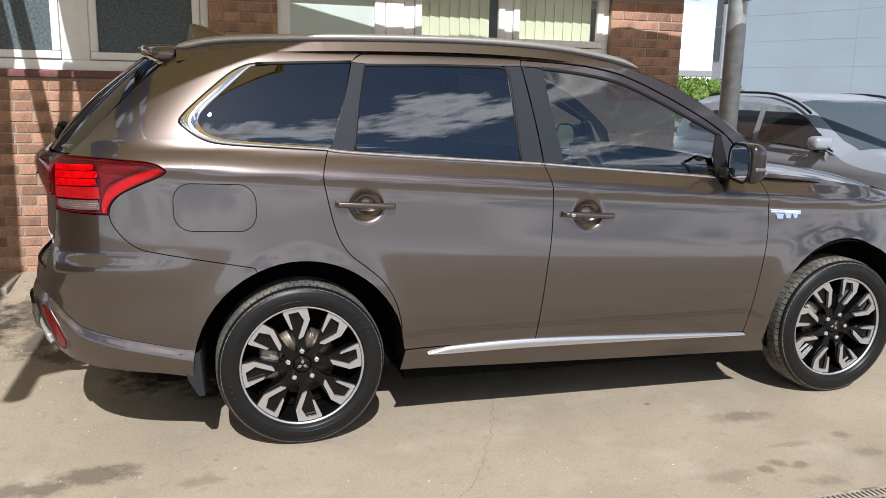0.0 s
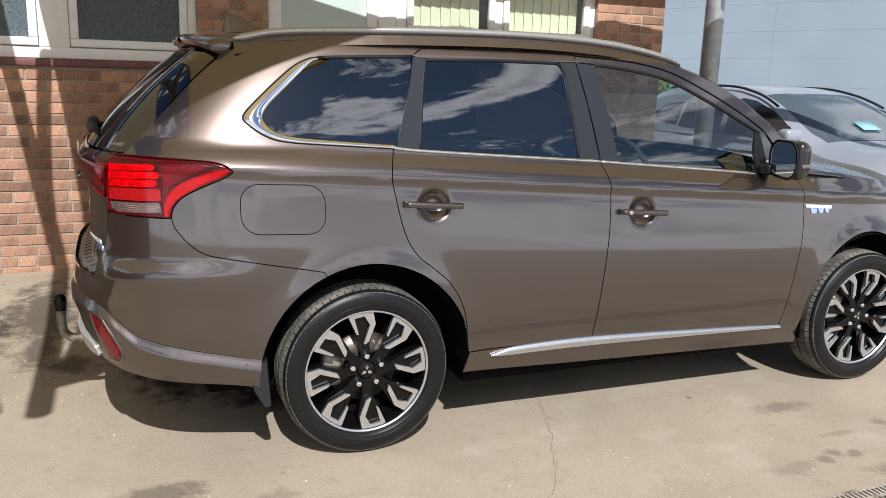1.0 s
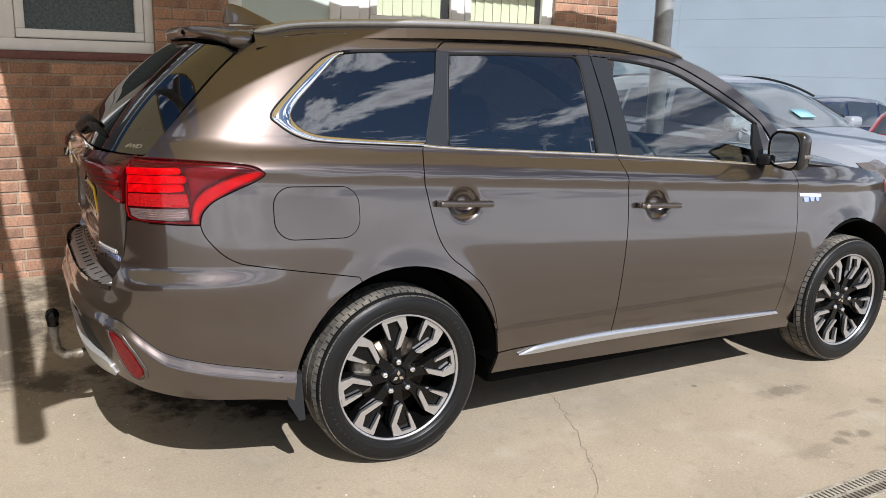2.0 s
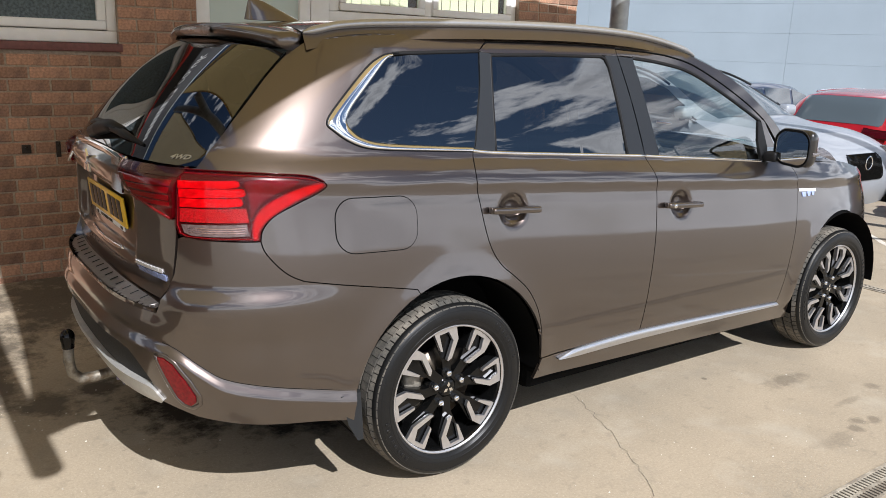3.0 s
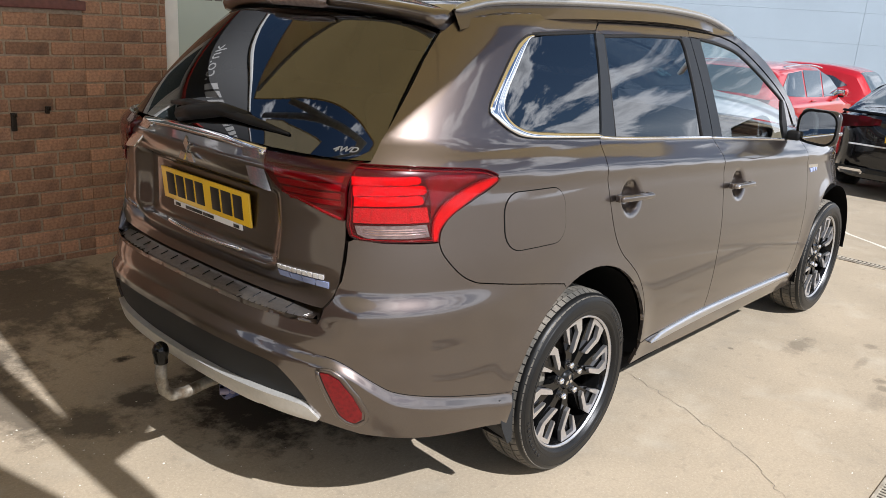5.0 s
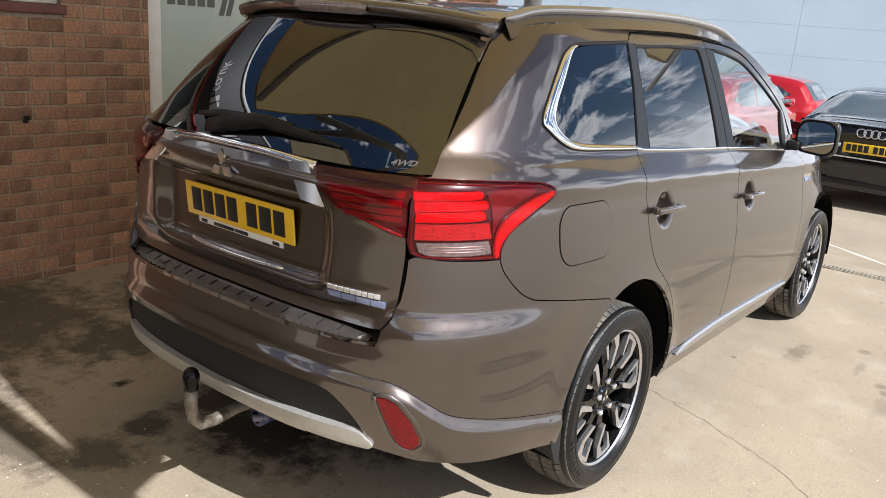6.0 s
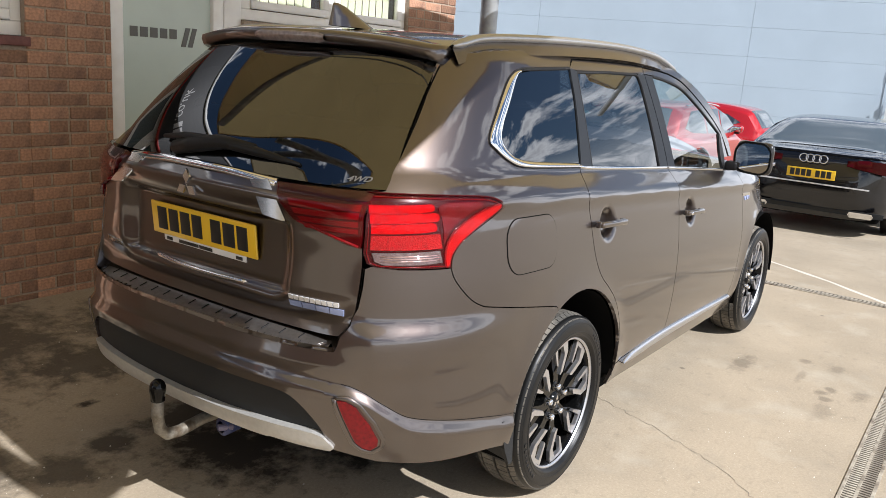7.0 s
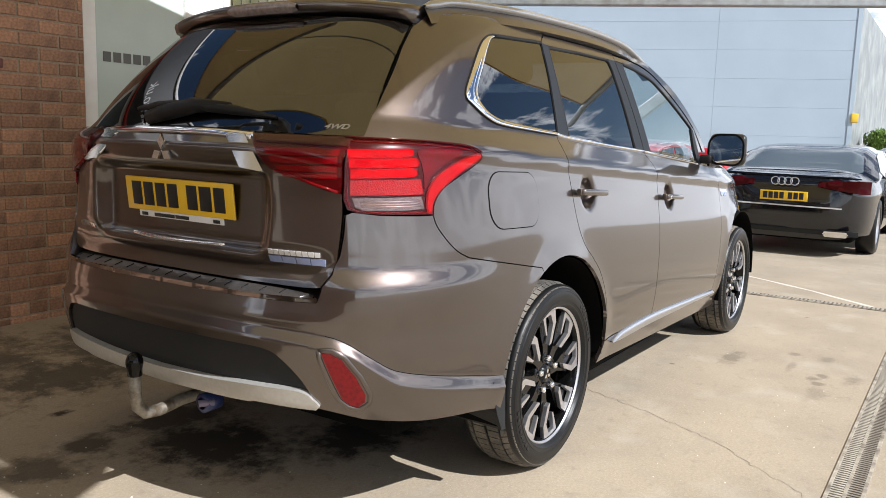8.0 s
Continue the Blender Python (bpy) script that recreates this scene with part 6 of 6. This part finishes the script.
CAR_GLASS = mat("dark_car_glass", (.035, .042, .046), .03, coat=1.0, spec=1.0, Coat_IOR=1.8)
SCREEN = mat("car_screen_glass", (.085, .103, .112), .14, coat=0.25, spec=0.4)
BLACK_PAINT = mat("black_car_paint", (.005, .005, .006), .20, .0, coat=0.8, spec=0.3)
SILVER = mat("silver_car_paint", (.31, .325, .35), .38, .1, grain=(800, .06), coat=0.4)
RED_PAINT = mat("red_car_paint", (.50, .010, .014), .30, .3, coat=1.0)
NAVY = mat("navy_car_paint", (.02, .03, .07), .28, .4, coat=1.0)
saloon = [(-2.36, .24), (-2.45, .45), (-2.46, .70), (-2.40, .98), (-2.30, 1.06), (-1.85, 1.10), (-1.55, 1.22), (-1.05, 1.40), (-.5, 1.455), (.05, 1.45), (.5, 1.36), (1.25, 1.02), (1.7, .96), (2.2, .84), (2.40, .70), (2.45, .45), (2.36, .24)]
saloon = [(x, z * .9) for x, z in saloon]
saloon_win = [[(.98, 1.06), (.55, 1.28), (.05, 1.375), (.0, 1.0), (.6, .99)], [(-.06, 1.0), (-.01, 1.38), (-.5, 1.38), (-1.05, 1.30), (-1.45, 1.10), (-1.2, 1.02)]]

saloon_win = [[(x, z * .9) for x, z in w] for w in saloon_win]


def tail_lamp(y0, y1, z0, z1):
    return [(y0, z0), (y1, z0 + .01), (y1, z1), (y0, z1 - .015)]


black = parked("black saloon car parked facing away", pose(7.30 + 2.45, -.285, -.06), BLACK_PAINT, 4.92, 1.87, saloon, .90, saloon_win, ((.31, .44), (.60, .74)), (-1.47, 1.45), .335, tumble=.52,
               lamps=((-1, RED_LENS, "tail_lamp", [(-.35, .88), (-.35, .82), (-.55, .79), (-.80, .755), (-.88, .76), (-.88, .90), (-.60, .897)], "red tail lamp"), (-1, RED_LENS, "tail_lamp", [(.35, .88), (.35, .82), (.55, .79), (.80, .755), (.88, .76), (.88, .90), (.60, .897)], "red tail lamp"),
                      (-1, BRIGHT, "chrome_strip", tail_lamp(-.62, .62, .578, .606), "chrome strip"), (-1, PIANO, "boot_lip", tail_lamp(-.78, .78, .918, .944), "black boot lip"), (-1, PLASTIC, "lower_bumper", tail_lamp(-.80, .80, .27, .345), "dark lower bumper"),
                      (-1, CHROME, "exhaust_trim", rounded(-.70, .262, -.44, .318, .026), "chrome exhaust trim"), (-1, INNER, "exhaust", rounded(-.685, .272, -.455, .308, .017), ""), (-1, CHROME, "exhaust_trim", rounded(.44, .262, .70, .318, .026), "chrome exhaust trim")))
plate(black, pose(-2.485, 0, .702, 0, -4, 0), (.048, .048, .048, .048, 0, .048, .048, .048))
for k in range(4):
    bm = bmesh.new()
    for q in range(16):
        a, b = 2 * math.pi * q / 16, 2 * math.pi * (q + 1) / 16
        tube(bm, [(0, .045 * math.cos(a), .045 * math.sin(a)), (0, .045 * math.cos(b), .045 * math.sin(b))], .007, 6, False)
    part("ring", bm, CHROME, black, m=pose(-2.47, -.105 + .07 * k, .872))
suv = [(-2.20, .28), (-2.30, .5), (-2.30, .80), (-2.22, 1.02), (-2.05, 1.25), (-1.85, 1.50), (-1.6, 1.585), (-.8, 1.64), (.0, 1.63), (.5, 1.52), (1.15, 1.10), (1.7, 1.02), (2.15, .90), (2.30, .70), (2.32, .45), (2.25, .26)]
suv = [(x, z * .94) for x, z in suv]
suv_win = [[(.95, 1.13), (.5, 1.42), (.1, 1.53), (.05, 1.10), (.5, 1.10)], [(-.02, 1.10), (.03, 1.54), (-.75, 1.55), (-.75, 1.12)], [(-.83, 1.12), (-.82, 1.54), (-1.4, 1.50), (-1.75, 1.22), (-1.5, 1.15)]]
suv_win = [[(x, z * .94) for x, z in w] for w in suv_win]
parked("red estate-bodied SUV parked facing away", pose(9.5 + 2.3, 3.02, -.32), RED_PAINT, 4.62, 1.88, suv, 1.034, suv_win, ((.24, .36), (.60, .72)), (-1.40, 1.38), .35,
       lamps=((-1, RED_LENS, "tail_lamp", tail_lamp(-.86, -.45, .92, 1.05), "red tail lamp"), (-1, RED_LENS, "tail_lamp", tail_lamp(.45, .86, .92, 1.05), "red tail lamp")), handles=((-.4, .98), (.55, .96)), rails=CHROME)
hatch_line = [(-2.08, .26), (-2.16, .5), (-2.16, .80), (-2.06, 1.02), (-1.88, 1.30), (-1.70, 1.46), (-1.2, 1.545), (-.5, 1.56), (-.12, 1.52), (.27, 1.40), (.98, 1.05), (1.62, .96), (2.05, .80), (2.16, .60), (2.16, .42), (2.08, .24)]
hatch_line = [(x, z * .955) for x, z in hatch_line]
hatch_win = [[(-.22, 1.0), (-.26, 1.335), (-.10, 1.355), (.08, 1.335), (.38, 1.24), (.62, 1.11), (.82, .965), (.35, .985)], [(-.31, 1.0), (-.35, 1.335), (-.6, 1.345), (-.97, 1.32), (-1.0, 1.02)], [(-1.04, 1.03), (-1.03, 1.30), (-1.3, 1.27), (-1.6, 1.12), (-1.45, 1.06)]]
silver = parked("silver hatchback with a paper in its windscreen", pose(5.95, 2.80, .03, 0, 0, -90), SILVER, 4.34, 1.78, hatch_line, .97, hatch_win, ((.22, .33), (.565, .662)), (-1.35, 1.35), .325,
                lamps=((1, PIANO, "grille", rounded(-.30, .50, .30, .74, .06), "dark front grille"), (1, CLEAR_LENS, "headlamp", tail_lamp(-.82, -.50, .66, .80), "clear headlamp"), (1, CLEAR_LENS, "headlamp", tail_lamp(.50, .82, .66, .80), "clear headlamp")), handles=((-.5, .92), (.45, .90)), rails=PLASTIC, grips=CHROME, sail=[(.835, .962), (.63, 1.112), (.61, .972)])
part("windscreen_paper", boxed(-.002, -.12, -.085, .002, .12, .085, m=pose(.735, .06, 1.130, 0, -64, 0)), mat("pale_blue_paper", (.27, .50, .54), .6), silver, "pale blue price paper")
part("star", lathe([(.055, -.006), (.062, -.012), (.069, -.006), (.062, .0)], 24), CHROME, silver, m=pose(2.17, 0, .66, 0, 0, 90))
parked("red hatchback parked sideways behind", pose(15.6, 4.2, -.32, 0, 0, 90), RED_PAINT, 4.34, 1.78, hatch_line, .97, hatch_win, ((.22, .33), (.565, .662)), (-1.35, 1.35), .325)
parked("navy blue estate car parked facing away", pose(12.0, 6.0, -.32), NAVY, 4.62, 1.88, suv, 1.034, suv_win, ((.24, .36), (.60, .72)), (-1.40, 1.38), .33)
parked("black saloon car parked further along the row", pose(15.6, -1.25, -.06), BLACK_PAINT, 4.92, 1.87, saloon, .90, saloon_win, ((.31, .44), (.60, .74)), (-1.47, 1.45), .335, tumble=.52)

# ---- wall hooks ----
def wall_hook(x, z, w, h2):
    """A small back plate with an upturned hook."""
    h = thing("wall_hook", "small dark rusty metal hook on the brick wall", "hook", pose(x, WALL_Y, z))
    part("back_plate", boxed(-w / 2, -.012, -h2, w / 2, .016, .022, .003), HOOK_METAL, h)
    part("hook", tubed([(0, -.008, .008), (0, -.035, .004), (0, -.046, .012), (0, -.047, .026)], .0055, 8), HOOK_METAL, h)


HOOK_METAL = mat("rusty_dark_metal", (.035, .026, .02), .6, .4, grain=(80, .3))
for x, z, w, h2 in ((-.907, .92, .050, .030), (-.728, .935, .026, .075), (-.55, .965, .022, .018)):
    wall_hook(x, z, w, h2)

# ---- bricks ----
def brick_mesh(name, w, h=.0655, d=.016):
    bm = boxed(0, -d, 0, w, .004, h, .004, seg=1)
    me = bpy.data.meshes.new(name)
    bm.normal_update()
    bm.to_mesh(me)
    bm.free()
    me.materials.append(BRICK)
    return me


COURSE = .0752
LONG, SHORT = .222, .104
brick_sizes = {}


def bricks(x0, x1, z0, z1, y, seed):
    rnd = random.Random(seed)
    row = 0
    z = 1.483
    while z > z0:
        z -= COURSE
        row -= 1
    while z + COURSE <= z1 + .02:
        x = x0 - (0 if row % 2 else .116)
        header = row % 6 == 0
        while x < x1 - .012:
            w = SHORT if header else LONG
            a, b = max(x, x0), min(x + w, x1)
            if b - a > .03:
                key = round(b - a, 2)
                if key not in brick_sizes:
                    brick_sizes[key] = brick_mesh("brick", b - a)
                part("brick", brick_sizes[key], BRICK, wall, m=Matrix.Translation((a, y + .014 + rnd.uniform(-.002, .002), z + .006)) @ pose(0, 0, 0, 0, rnd.uniform(-.3, .3), 0))
            x += w + .011
        z += COURSE
        row += 1


bricks(-2.6, -.325, .05, 1.50, WALL_Y, 1)
bricks(-.325, .172, .05, 2.28, WALL_Y, 2)
bricks(2.968, 3.655, 1.45, 2.28, WALL_Y, 3)
